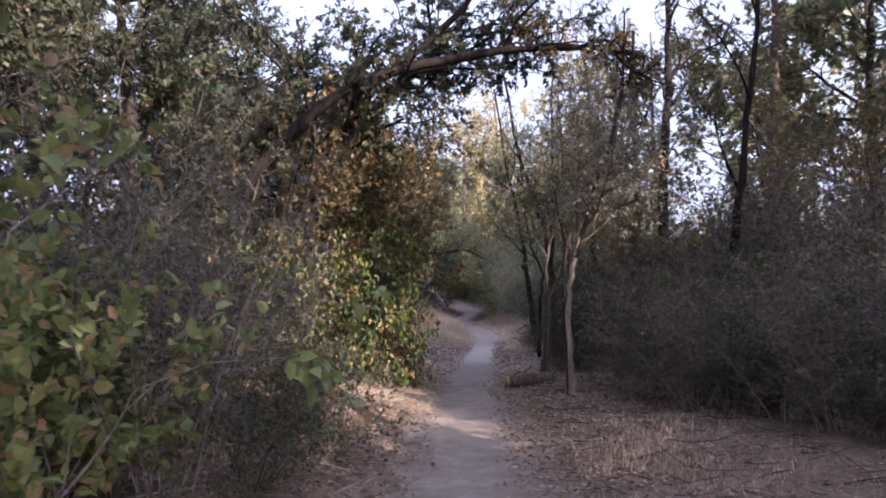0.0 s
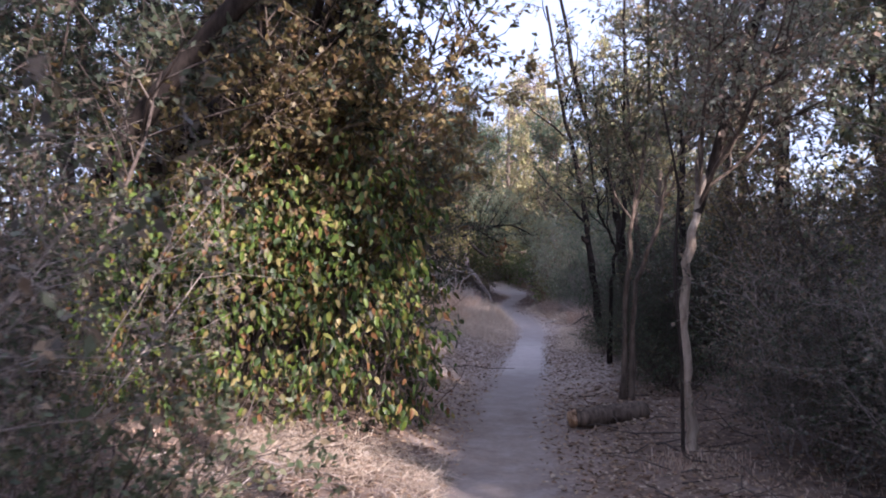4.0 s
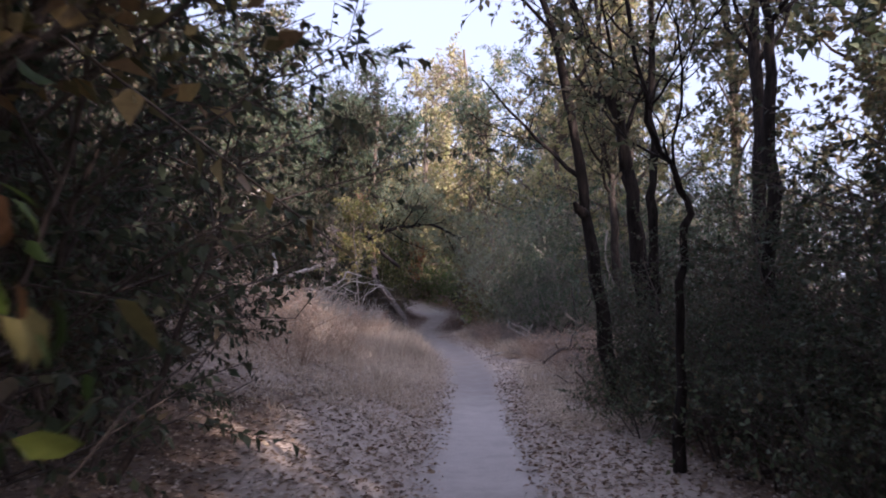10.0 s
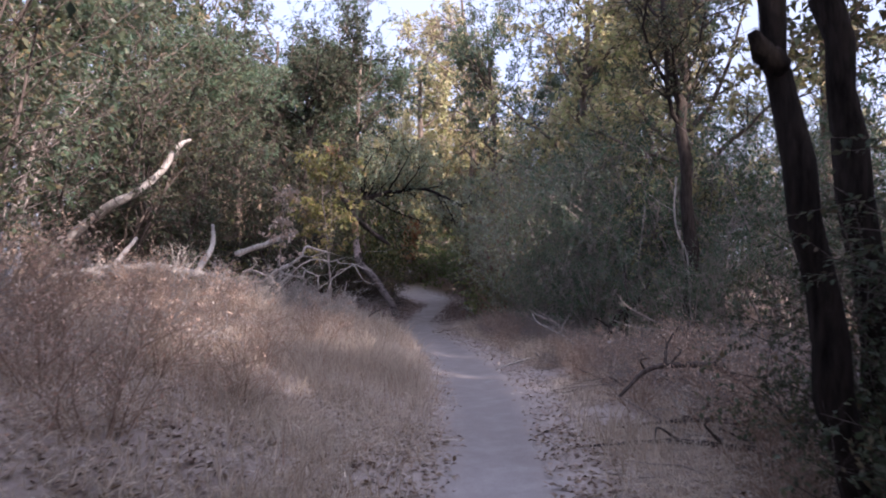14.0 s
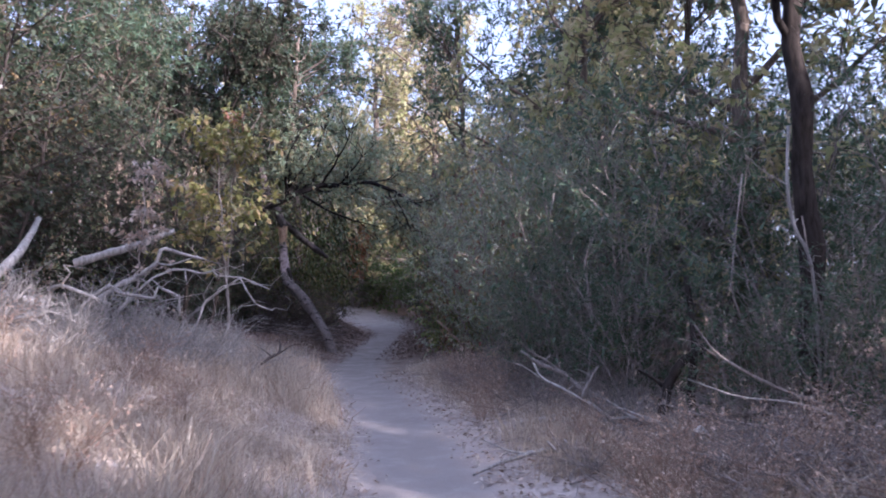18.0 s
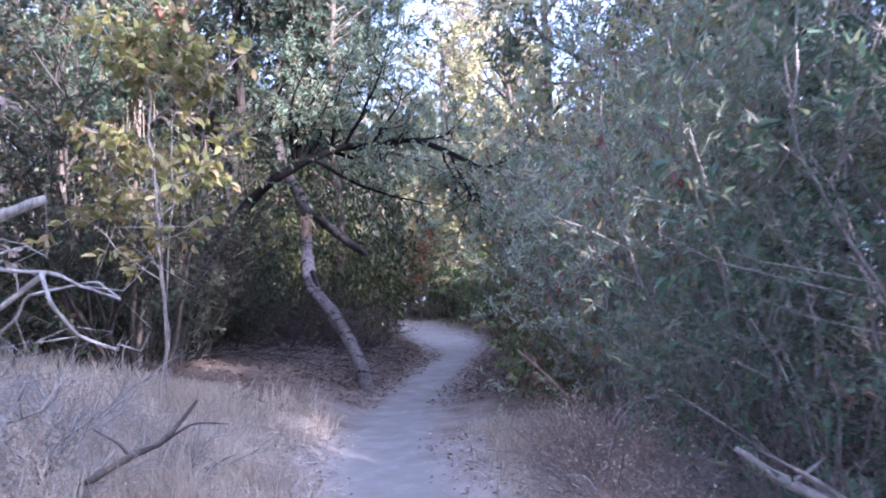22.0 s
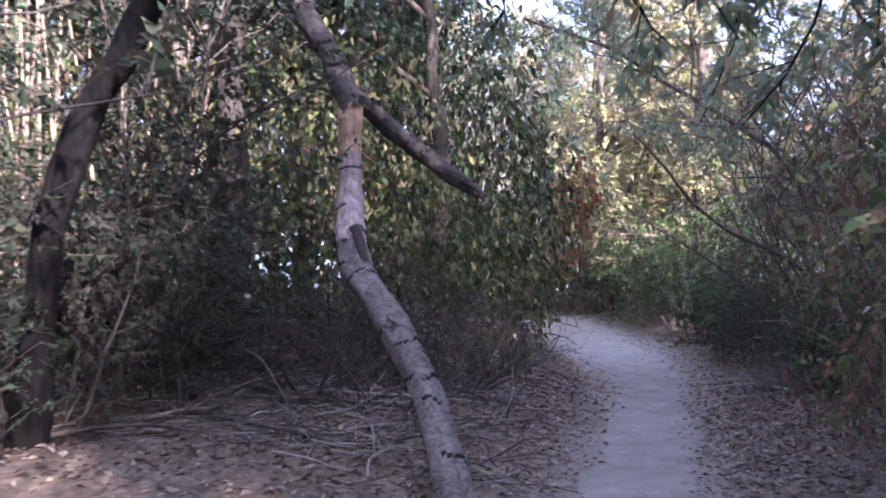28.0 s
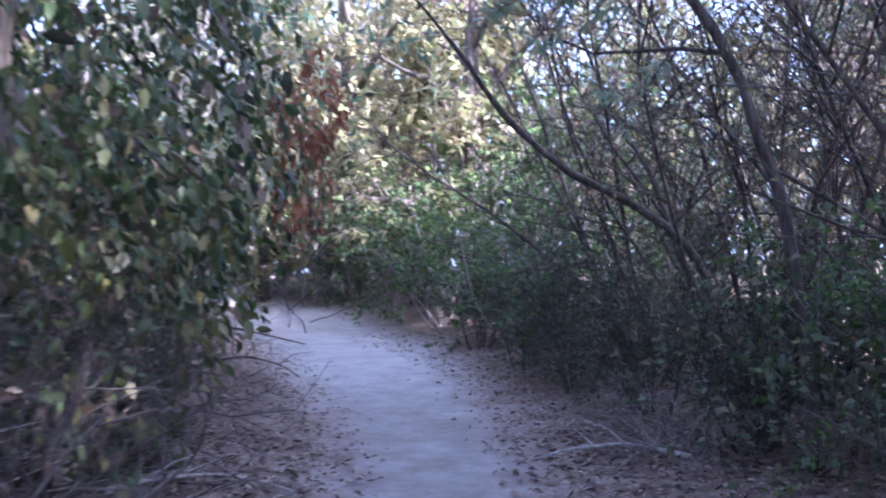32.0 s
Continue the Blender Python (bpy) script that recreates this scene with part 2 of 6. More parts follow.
MAT = {
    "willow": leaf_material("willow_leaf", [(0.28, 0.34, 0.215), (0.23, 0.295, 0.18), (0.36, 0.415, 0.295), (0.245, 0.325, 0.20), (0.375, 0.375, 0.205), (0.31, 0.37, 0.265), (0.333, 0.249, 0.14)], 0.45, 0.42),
    # darker copy of the willow leaf, with shade put into its colour
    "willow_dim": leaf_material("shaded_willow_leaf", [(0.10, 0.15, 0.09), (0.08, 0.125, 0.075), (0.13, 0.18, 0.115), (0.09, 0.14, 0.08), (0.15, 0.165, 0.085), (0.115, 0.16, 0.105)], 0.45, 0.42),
    "silver": leaf_material("silvery_willow_leaf", [(0.48, 0.53, 0.37), (0.40, 0.46, 0.31), (0.56, 0.60, 0.46), (0.44, 0.50, 0.37), (0.50, 0.47, 0.31)], 0.45, 0.42),
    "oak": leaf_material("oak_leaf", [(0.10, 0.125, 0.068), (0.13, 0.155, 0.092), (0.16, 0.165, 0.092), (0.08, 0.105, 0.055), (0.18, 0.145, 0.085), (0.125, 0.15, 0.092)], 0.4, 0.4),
    "broad": leaf_material("broad_leaf", [(0.29, 0.34, 0.115), (0.20, 0.26, 0.09), (0.38, 0.39, 0.15), (0.25, 0.30, 0.12), (0.45, 0.32, 0.17), (0.17, 0.21, 0.09)]),
    "grey_leaf": leaf_material("grey_green_leaf", [(0.29, 0.295, 0.21), (0.24, 0.25, 0.17), (0.34, 0.32, 0.25), (0.33, 0.24, 0.17), (0.26, 0.28, 0.21)], 0.4, 0.4),
    "brush_leaf": leaf_material("brown_grey_leaf", [(0.15, 0.135, 0.105), (0.11, 0.125, 0.08), (0.21, 0.17, 0.125), (0.14, 0.16, 0.105), (0.28, 0.22, 0.16), (0.105, 0.10, 0.09)], 0.5, 0.35),
    # oak leaf at about 0.6 of its tone, so the shade is painted in
    "shade_oak": leaf_material("shaded_oak_leaf", [(0.06, 0.078, 0.045), (0.08, 0.10, 0.062), (0.10, 0.105, 0.06), (0.05, 0.066, 0.038), (0.11, 0.09, 0.058), (0.075, 0.092, 0.06)], 0.6, 0.4),
    "vine": leaf_material("vine_leaf", [(0.13, 0.185, 0.03), (0.05, 0.085, 0.02), (0.18, 0.21, 0.04), (0.04, 0.07, 0.02), (0.15, 0.13, 0.05), (0.22, 0.115, 0.05), (0.07, 0.115, 0.03), (0.045, 0.075, 0.025), (0.28, 0.24, 0.09), (0.05, 0.055, 0.03), (0.10, 0.155, 0.03)]),
    "vine_shade": leaf_material("shaded_vine_leaf", [(0.105, 0.126, 0.044), (0.066, 0.094, 0.032), (0.15, 0.165, 0.058), (0.05, 0.075, 0.028), (0.19, 0.18, 0.074), (0.20, 0.135, 0.085), (0.085, 0.115, 0.045), (0.26, 0.24, 0.15), (0.055, 0.055, 0.033)]),
    "vine_road": leaf_material("roadside_vine_leaf", [(0.16, 0.19, 0.07), (0.22, 0.115, 0.075), (0.11, 0.14, 0.055), (0.25, 0.24, 0.09), (0.17, 0.10, 0.07), (0.13, 0.17, 0.06), (0.29, 0.18, 0.11), (0.19, 0.21, 0.08), (0.30, 0.25, 0.16), (0.13, 0.08, 0.06)]),
    "vine_curtain": leaf_material("olive_vine_leaf", [(0.125, 0.145, 0.045), (0.08, 0.105, 0.036), (0.17, 0.18, 0.06), (0.065, 0.09, 0.033), (0.21, 0.19, 0.07), (0.16, 0.11, 0.07), (0.10, 0.13, 0.047), (0.26, 0.23, 0.095)]),
    "vine_red": leaf_material("reddening_vine_leaf", [(0.26, 0.12, 0.09), (0.20, 0.23, 0.09), (0.32, 0.19, 0.10), (0.21, 0.11, 0.09), (0.24, 0.26, 0.10), (0.36, 0.28, 0.12), (0.17, 0.21, 0.09)]),
    "vine_one": leaf_material("vine_leaf_single", [(0.045, 0.08, 0.02), (0.09, 0.14, 0.028), (0.15, 0.18, 0.035), (0.25, 0.20, 0.07)], island=False),
    "gold": leaf_material("dry_gold_leaf", [(0.26, 0.19, 0.08), (0.20, 0.13, 0.06), (0.17, 0.15, 0.06), (0.30, 0.24, 0.11), (0.14, 0.12, 0.05)]),
    "yellow": leaf_material("yellowing_leaf", [(0.29, 0.27, 0.09), (0.21, 0.21, 0.07), (0.36, 0.32, 0.15), (0.17, 0.175, 0.06), (0.32, 0.24, 0.12)]),
    "pale": leaf_material("pale_dry_leaf", [(0.58, 0.48, 0.40), (0.66, 0.57, 0.49), (0.46, 0.35, 0.28)]),
    "rust": leaf_material("rust_leaf", [(0.34, 0.15, 0.07), (0.28, 0.11, 0.05), (0.40, 0.24, 0.12), (0.22, 0.10, 0.05)]),
    "bright": leaf_material("fresh_green_leaf", [(0.13, 0.20, 0.05), (0.10, 0.17, 0.05), (0.18, 0.23, 0.07), (0.09, 0.14, 0.06)]),
    # pale yellow-green that carries the look of sunlight in the leaf colour
    "sunny": leaf_material("sun_tinted_leaf", [(0.40, 0.40, 0.18), (0.47, 0.43, 0.22), (0.33, 0.35, 0.15), (0.52, 0.45, 0.26), (0.43, 0.36, 0.19)], 0.5, 0.45),
    "tall": leaf_material("tall_tree_leaf", [(0.165, 0.185, 0.10), (0.21, 0.21, 0.115), (0.26, 0.225, 0.125), (0.14, 0.16, 0.085), (0.31, 0.25, 0.15)]),
    "withered": leaf_material("withered_leaf", [(0.16, 0.12, 0.08), (0.10, 0.10, 0.06), (0.22, 0.16, 0.11), (0.08, 0.10, 0.06), (0.12, 0.08, 0.06)], 0.6, 0.25),
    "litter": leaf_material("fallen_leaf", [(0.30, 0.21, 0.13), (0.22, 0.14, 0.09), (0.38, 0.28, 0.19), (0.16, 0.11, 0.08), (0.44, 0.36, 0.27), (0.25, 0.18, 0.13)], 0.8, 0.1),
    # the litter tones lowered for the tunnel, its shade mixed into the colour
    "litter_shade": leaf_material("shaded_fallen_leaf", [(0.20, 0.135, 0.105), (0.15, 0.10, 0.08), (0.27, 0.195, 0.155), (0.11, 0.08, 0.065), (0.33, 0.26, 0.215), (0.17, 0.12, 0.10)], 0.8, 0.1),
    "litter_pale": leaf_material("pale_fallen_leaf", [(0.44, 0.36, 0.30), (0.37, 0.29, 0.235), (0.51, 0.435, 0.37), (0.30, 0.22, 0.17), (0.41, 0.35, 0.295)], 0.8, 0.1),
    "straw": leaf_material("dry_straw", [(0.72, 0.61, 0.48), (0.65, 0.54, 0.41), (0.80, 0.71, 0.58), (0.69, 0.59, 0.48), (0.56, 0.46, 0.36)], 0.7, 0.45),
    "straw_red": leaf_material("reddish_dry_weed", [(0.53, 0.37, 0.28), (0.62, 0.48, 0.37), (0.47, 0.35, 0.27), (0.62, 0.52, 0.42)], 0.7, 0.25),
    "bark_dark": bark_material("dark_bark", (0.016, 0.013, 0.012), (0.065, 0.053, 0.046)),
    # next two barks are near black: canopy shade is painted into them
    "bark_shaded": bark_material("shade_black_bark", (0.008, 0.0065, 0.006), (0.036, 0.029, 0.026)),
    "bark_arch": bark_material("shade_dark_arch_bark", (0.005, 0.0045, 0.005), (0.021, 0.018, 0.018)),
    "bark": bark_material("brown_bark", (0.06, 0.047, 0.038), (0.20, 0.16, 0.13)),
    "bark_soft": bark_material("grey_brown_bark", (0.045, 0.036, 0.032), (0.17, 0.138, 0.12)),
    "weed": bark_material("dry_weed_stalk", (0.22, 0.15, 0.115), (0.46, 0.35, 0.27), 10.0, 0.5, 0.2),
    "cane": bark_material("dry_cane", (0.20, 0.14, 0.10), (0.40, 0.31, 0.23), 8.0, 0.15, 0.2),
    "bark_pale": bark_material("pale_bark", (0.22, 0.17, 0.13), (0.52, 0.45, 0.37), 7.0),
    "bark_peel": cracked_bark("weathered_bark", (0.06, 0.05, 0.047), (0.28, 0.24, 0.225)),
    "bark_limb": cracked_bark("dark_cracked_bark", (0.032, 0.026, 0.024), (0.12, 0.10, 0.09)),
    "peeled": bark_material("peeled_wood", (0.16, 0.115, 0.11), (0.50, 0.40, 0.375), 9.0, 0.12, 0.8),
    "splinter": bark_material("torn_wood", (0.32, 0.19, 0.11), (0.62, 0.44, 0.30), 14.0, 0.08, 1.0),
    "deadwood": bark_material("bleached_wood", (0.22, 0.20, 0.185), (0.50, 0.465, 0.43), 10.0, 0.1),
    "twig": bark_material("grey_twig", (0.17, 0.145, 0.13), (0.40, 0.35, 0.32), 10.0, 0.5, 0.2),
    "twig_dark": bark_material("dark_twig", (0.05, 0.04, 0.036), (0.14, 0.115, 0.10), 10.0, 0.5, 0.2),
}


def ground_material(name, trail):
    """Dusty earth: soil with leaf crumbs and straw, a pale dusty verge, a grey tread and dust with brighter light
    painted in.
    """
    m, nt, p = nodes_of(name)
    coord = nt.nodes.new("ShaderNodeTexCoord")
    o = coord.outputs["Object"]
    big, mid, fine = noise_node(nt, 0.7, 4.0, 0.6, o), noise_node(nt, 7.0, 6.0, 0.7, o), noise_node(nt, 70.0, 4.0, 0.7, o)
    patchy = noise_node(nt, 2.4, 7.0, 0.66, o)
    scuff = noise_node(nt, 3.3, 8.0, 0.72, o)
    vor = nt.nodes.new("ShaderNodeTexVoronoi")
    vor.inputs["Scale"].default_value = 26.0
    nt.links.new(o, vor.inputs["Vector"])
    crumbs = ramp_node(nt, vor.outputs["Color"], [(0.0, (0.06, 0.042, 0.033)), (0.35, (0.13, 0.09, 0.068)), (0.7, (0.22, 0.16, 0.12)), (1.0, (0.34, 0.27, 0.21))])
    soil = ramp_node(nt, mid.outputs[0], [(0.3, (0.10, 0.07, 0.052)), (0.7, (0.22, 0.165, 0.13))])
    c = mix_node(nt, 0.55, soil.outputs[0], crumbs.outputs[0])
    c = mix_node(nt, 0.4, c, big.outputs[0], "SOFT_LIGHT")
    layers = [("verge", patchy, [(0.3, (0.38, 0.315, 0.275)), (0.7, (0.54, 0.46, 0.405))], 1.0), ("tread", scuff, [(0.32, (0.25, 0.222, 0.207)), (0.5, (0.305, 0.271, 0.254)), (0.7, (0.36, 0.322, 0.302))], 1.1), ("lit_dust", scuff, [(0.32, (0.43, 0.388, 0.364)), (0.68, (0.53, 0.482, 0.455))], 0.9)]
    for layer, vary, tones, ragged in layers:
        dust = ramp_node(nt, vary.outputs[0], tones)
        d2 = mix_node(nt, 0.22, dust.outputs[0], fine.outputs[0], "OVERLAY")
        mask = nt.nodes.new("ShaderNodeAttribute")
        mask.attribute_name = layer
        sub = nt.nodes.new("ShaderNodeMath")
        sub.operation = "MULTIPLY_ADD"
        sub.inputs[1].default_value, sub.inputs[2].default_value = ragged, -0.5 * ragged
        nt.links.new(vary.outputs[0], sub.inputs[0])
        edge = nt.nodes.new("ShaderNodeMath")
        edge.operation, edge.use_clamp = "ADD", True
        nt.links.new(mask.outputs["Fac"], edge.inputs[0])
        nt.links.new(sub.outputs[0], edge.inputs[1])
        c = mix_node(nt, edge.outputs[0], c, d2)
    nt.links.new(c, p.inputs["Base Color"])
    p.inputs["Roughness"].default_value = 0.95
    p.inputs["Specular IOR Level"].default_value = 0.15
    bump_to(nt, p, fine.outputs[0] if trail else vor.outputs["Distance"], 0.35 if trail else 0.6, 0.01)
    return m


MAT["trail"] = ground_material("trail_dust", True)
MAT["soil"] = ground_material("forest_soil", False)

# ---- mesh tools ----
UP = np.array([0.0, 0.0, 1.0])


def mesh_np(name, verts, faces):
    """A mesh from an array of places and an array of faces, all with as many corners."""
    me = bpy.data.meshes.new(name)
    n, (f, k) = len(verts), faces.shape
    me.vertices.add(n)
    me.vertices.foreach_set("co", np.ascontiguousarray(verts, dtype=np.float32).ravel())
    me.loops.add(f * k)
    me.loops.foreach_set("vertex_index", faces.astype(np.int32).ravel())
    me.polygons.add(f)
    me.polygons.foreach_set("loop_start", np.arange(0, f * k, k, dtype=np.int32))
    me.update(calc_edges=True)
    return me


def smooth(me):
    me.polygons.foreach_set("use_smooth", np.ones(len(me.polygons), dtype=bool))
    return me


def part(name, data, material, parent=None, label="", kind=""):
    if isinstance(data, bmesh.types.BMesh):
        me = bpy.data.meshes.new(name)
        data.to_mesh(me)
        data.free()
        data = me
    if not data.materials:
        data.materials.append(MAT[material])
    ob = new(name, data)
    if parent:
        ob.parent = parent
    return tagged(ob, label, "", "", kind)


def unit(v):
    return v / np.maximum(np.linalg.norm(v, axis=-1, keepdims=True), 1e-9)


def tubes(pts, rad, sides):
    """Round branches of one mesh: pts (count, n, 3), rad (count, n)."""
    c, n, _ = pts.shape
    tan = unit(np.gradient(pts, axis=1))
    ref = np.where(np.abs(tan[:, :1, 2:]) > 0.9, np.array([1.0, 0, 0]), UP)
    a = unit(np.cross(tan, np.broadcast_to(ref, tan.shape)))
    b = np.cross(tan, a)
    ang = np.arange(sides) * 2 * math.pi / sides
    ring = a[:, :, None] * np.cos(ang)[None, None, :, None] + b[:, :, None] * np.sin(ang)[None, None, :, None]
    v = (pts[:, :, None] + ring * rad[:, :, None, None]).reshape(-1, 3)
    i, j, s = np.meshgrid(np.arange(c), np.arange(n - 1), np.arange(sides), indexing="ij")
    base = (i * n + j) * sides
    s2 = (s + 1) % sides
    f = np.stack([base + s, base + s2, base + sides + s2, base + sides + s], -1).reshape(-1, 4)
    return v, f


def merged(pieces):
    vs, fs, k = [], [], 0
    for v, f in pieces:
        vs.append(v)
        fs.append(f + k)
        k += len(v)
    return np.concatenate(vs), np.concatenate(fs)


def grow(rng, start, way, length, n, wiggle, lift):
    """Wandering shoots: from each start along way; lift bends them up (or down)."""
    pts = np.zeros((len(start), n, 3))
    pts[:, 0] = start
    d = unit(way.astype(float))
    step = (np.asarray(length) / (n - 1)).reshape(-1, 1)
    for k in range(1, n):
        pts[:, k] = pts[:, k - 1] + d * step
        d = unit(d + rng.normal(0, wiggle, d.shape) + UP * lift)
    return pts


def along(rng, pts, each, lo, hi):
    """Places and directions at random along each shoot."""
    c, n, _ = pts.shape
    t = rng.uniform(lo, hi, (c, each)) * (n - 1)
    k = np.minimum(t.astype(int), n - 2)
    w = (t - k)[..., None]
    i = np.arange(c)[:, None]
    p = pts[i, k] * (1 - w) + pts[i, k + 1] * w
    d = unit(pts[i, k + 1] - pts[i, k])
    return p.reshape(-1, 3), d.reshape(-1, 3)


def aside(rng, d, spread, lift):
    r = rng.normal(0, 1, d.shape)
    r = unit(r - d * (r * d).sum(-1, keepdims=True))
    return unit(d * (1 - spread) + r * spread + UP * lift)


KITE = (np.array([[0, 0, 0], [0.5, 0.42, 0.10], [0, 1, -0.05], [-0.5, 0.42, 0.10]]), np.array([[0, 1, 2, 3]]))
BLADE = (np.array([[-0.5, 0.22, 0.06], [0.5, 0.22, 0.06], [0, 1.05, -0.06]]), np.array([[0, 1, 2]]))
OVAL3 = (
    np.array([[0, 0, 0], [0.42, 0.27, 0.09], [0.34, 0.68, 0.06], [0, 1.0, -0.10], [-0.34, 0.68, 0.06], [-0.42, 0.27, 0.09], [0, 0.5, 0.0]]),
    np.array([[0, 1, 6], [1, 2, 6], [2, 3, 6], [3, 4, 6], [4, 5, 6], [5, 0, 6]]),
)


def leaf_mesh(name, rng, at, axis, normal, size, width, shape):
    y = unit(axis)
    x = unit(np.cross(y, normal))
    z = np.cross(x, y)
    tv, tf = shape
    size = size.reshape(-1, 1, 1)
    curl = rng.uniform(0.4, 1.8, (len(at), 1, 1))
    v = at[:, None] + size * (x[:, None] * tv[None, :, :1] * width + y[:, None] * tv[None, :, 1:2] + z[:, None] * tv[None, :, 2:] * curl)
    f = tf[None] + (np.arange(len(at)) * len(tv))[:, None, None]
    return mesh_np(name, v.reshape(-1, 3), f.reshape(-1, tf.shape[1]))


# ---- lie of the land ----
PATH_Y = np.array([-40, -6, 0, 6, 10, 14, 17, 20, 22, 25, 27, 29, 31, 33, 35, 37, 40, 43, 46, 49, 52, 56, 62, 80])
PATH_X = np.array([0, 0, 0.05, 0.16, 0.25, 0.45, 0.75, 0.98, 1.17, 1.36, 1.32, 1.18, 0.97, 0.76, 0.85, 1.1, 1.42, 1.62, 1.25, 0.6, 0.0, -1.2, -3.6, -11])
HALF_Y = np.array([-40, 8, 14, 17, 19.7, 22, 25, 30, 36, 40, 43, 46, 80])
HALF_W = np.array([0.50, 0.50, 0.45, 0.38, 0.30, 0.33, 0.39, 0.41, 0.45, 0.50, 0.66, 0.88, 0.9])
BASE_Y = np.array([-2000, 33, 35, 37.5, 42, 44, 51, 60, 80, 2000])
BASE_Z = np.array([0, 0, 0.05, 0.16, 0.16, 0.2, 0.6, 0.8, 1.0, 1.0])


def step01(v, lo, hi):
    t = np.clip((v - lo) / (hi - lo), 0, 1)
    return t * t * (3 - 2 * t)


def smooth_at(y, ys, vs):
    return (np.interp(y - 0.9, ys, vs) + np.interp(y, ys, vs) + np.interp(y + 0.9, ys, vs)) / 3


def path_x(y):
    return smooth_at(y, PATH_Y, PATH_X)


def land(x, y):
    """Height of the ground."""
    x, y = np.asarray(x, float), np.asarray(y, float)
    px, hw = path_x(y), np.interp(y, HALF_Y, HALF_W)
    u = np.maximum(px - hw - 0.05 - x, 0)
    w = np.maximum(x - px - hw - 0.05, 0)
    cap = np.interp(y, [10, 17, 21, 30, 33.5, 36, 60], [0.25, 0.3, 1.3, 1.35, 0.7, 0.55, 0.6])
    rise = cap * (1 - np.exp(-0.42 * u / np.maximum(cap, 0.2)))
    right = 0.22 * (1 - np.exp(-0.5 * w))
    fade = 1 / (1 + (np.maximum(np.abs(x) - 30, 0) / 30) ** 2)
    rough = 0.035 * np.sin(x * 2.1 + 1.3 * np.sin(y * 1.1)) * np.cos(y * 1.7 + x * 0.6) + 0.010 * np.sin(x * 6.3 + y * 2.2) * np.cos(y * 5.1 - x * 1.7)
    off = np.clip((np.minimum(u + w, 1.2)) / 1.2, 0.12, 1)
    return smooth_at(y, BASE_Y, BASE_Z) + (rise + right) * fade + rough * off - 0.03 * np.clip(1 - ((x - px) / np.maximum(hw, 0.1)) ** 2, 0, 1)


def grown_axis(lo, hi, step, out_lo, out_hi):
    mid = np.arange(lo, hi + step / 2, step)
    a, b, s = [], [], step
    v = lo
    while v > out_lo:
        s *= 1.35
        v -= s
        a.append(v)
    v, s = hi, step
    while v < out_hi:
        s *= 1.35
        v += s
        b.append(v)
    return np.concatenate([np.array(a[::-1]), mid, np.array(b)])


gx, gy = grown_axis(-3.4, 5.0, 0.09, -1500, 1500), grown_axis(-3, 54, 0.19, -1500, 1500)
X, Y = np.meshgrid(gx, gy)
inner = step01(np.interp(Y, HALF_Y, HALF_W) * 0.9 - np.abs(X - path_x(Y)), 0.0, 0.12)  # the soil lies lower under the tread
gv = np.stack([X, Y, land(X, Y) - 0.035 * inner], -1).reshape(-1, 3)
ii, jj = np.meshgrid(np.arange(len(gy) - 1), np.arange(len(gx) - 1), indexing="ij")
k0 = (ii * len(gx) + jj).ravel()
me = smooth(mesh_np("ground", gv, np.stack([k0, k0 + 1, k0 + len(gx) + 1, k0 + len(gx)], -1)))


def wear(me, x, y):
    """How much verge dust, tread and light-brightened dust lies at each place."""
    a = np.abs(x - path_x(y)) / np.interp(y, HALF_Y, HALF_W)
    verge = np.interp(y, [0, 13, 16, 20, 27, 30, 35, 38, 46], [0.2, 0.3, 1.1, 1.1, 1.0, 0.8, 0.2, 0.15, 0.3]) * np.clip(np.interp(y, [-5, 13, 18, 24, 29, 31, 35, 38], [1.6, 2.4, 4.8, 3.8, 3.0, 3.2, 2.6, 2.0]) - a, -0.4, 1)
    bank = step01(y, 18.0, 21.0) * (1 - step01(y, 32.0, 34.5)) * np.clip((path_x(y) - x) / 0.3, 0, 1) * (1 - step01(path_x(y) - x, 3.5, 5.0))
    verge = np.maximum(verge, 0.95 * bank)
    tread = np.interp(y, [0, 13, 17, 33, 37, 44, 47], [0.5, 0.55, 0.95, 0.9, 0.75, 0.8, 0.6]) * np.clip(1.65 - 1.2 * a, -0.6, 1)
    # paler dust where the path catches open sky and sun, painted as colour
    lit_dust = np.maximum(0.7 * step01(y, 42.5, 46.0), 0.95 * step01(y, 15.6, 17.4) * (1 - step01(y, 19.5, 22.5))) * np.clip(2.2 - 1.5 * a, -0.5, 1.1)
    for layer, v in (("verge", verge), ("tread", tread), ("lit_dust", lit_dust)):
        me.attributes.new(layer, "FLOAT", "POINT").data.foreach_set("value", v.ravel().astype(np.float32))


wear(me, X, Y)
ground = part("ground", me, "soil")
tagged(ground, "dry earth strewn with brown leaf crumbs and straw", "ground", "", "structure")

# the trodden tread: a strip whose uneven edges dip into the soil
ty = np.arange(-4, 58, 0.12)
tu = np.linspace(-1, 1, 15)
TY, TU = np.meshgrid(ty, tu, indexing="ij")
ragged = 1 + 0.16 * np.sin(TY * 3.1 + np.sign(TU) * 2) * np.sin(TY * 1.3 + TU) + 0.08 * np.sin(TY * 9.7 + TU * 5)
TX = path_x(TY) + TU * ragged * np.interp(TY, HALF_Y, HALF_W)
TZ = land(TX, TY) + 0.014 - 0.024 * np.abs(TU) ** 4
tv = np.stack([TX, TY, TZ], -1).reshape(-1, 3)
ii, jj = np.meshgrid(np.arange(len(ty) - 1), np.arange(len(tu) - 1), indexing="ij")
k0 = (ii * len(tu) + jj).ravel()
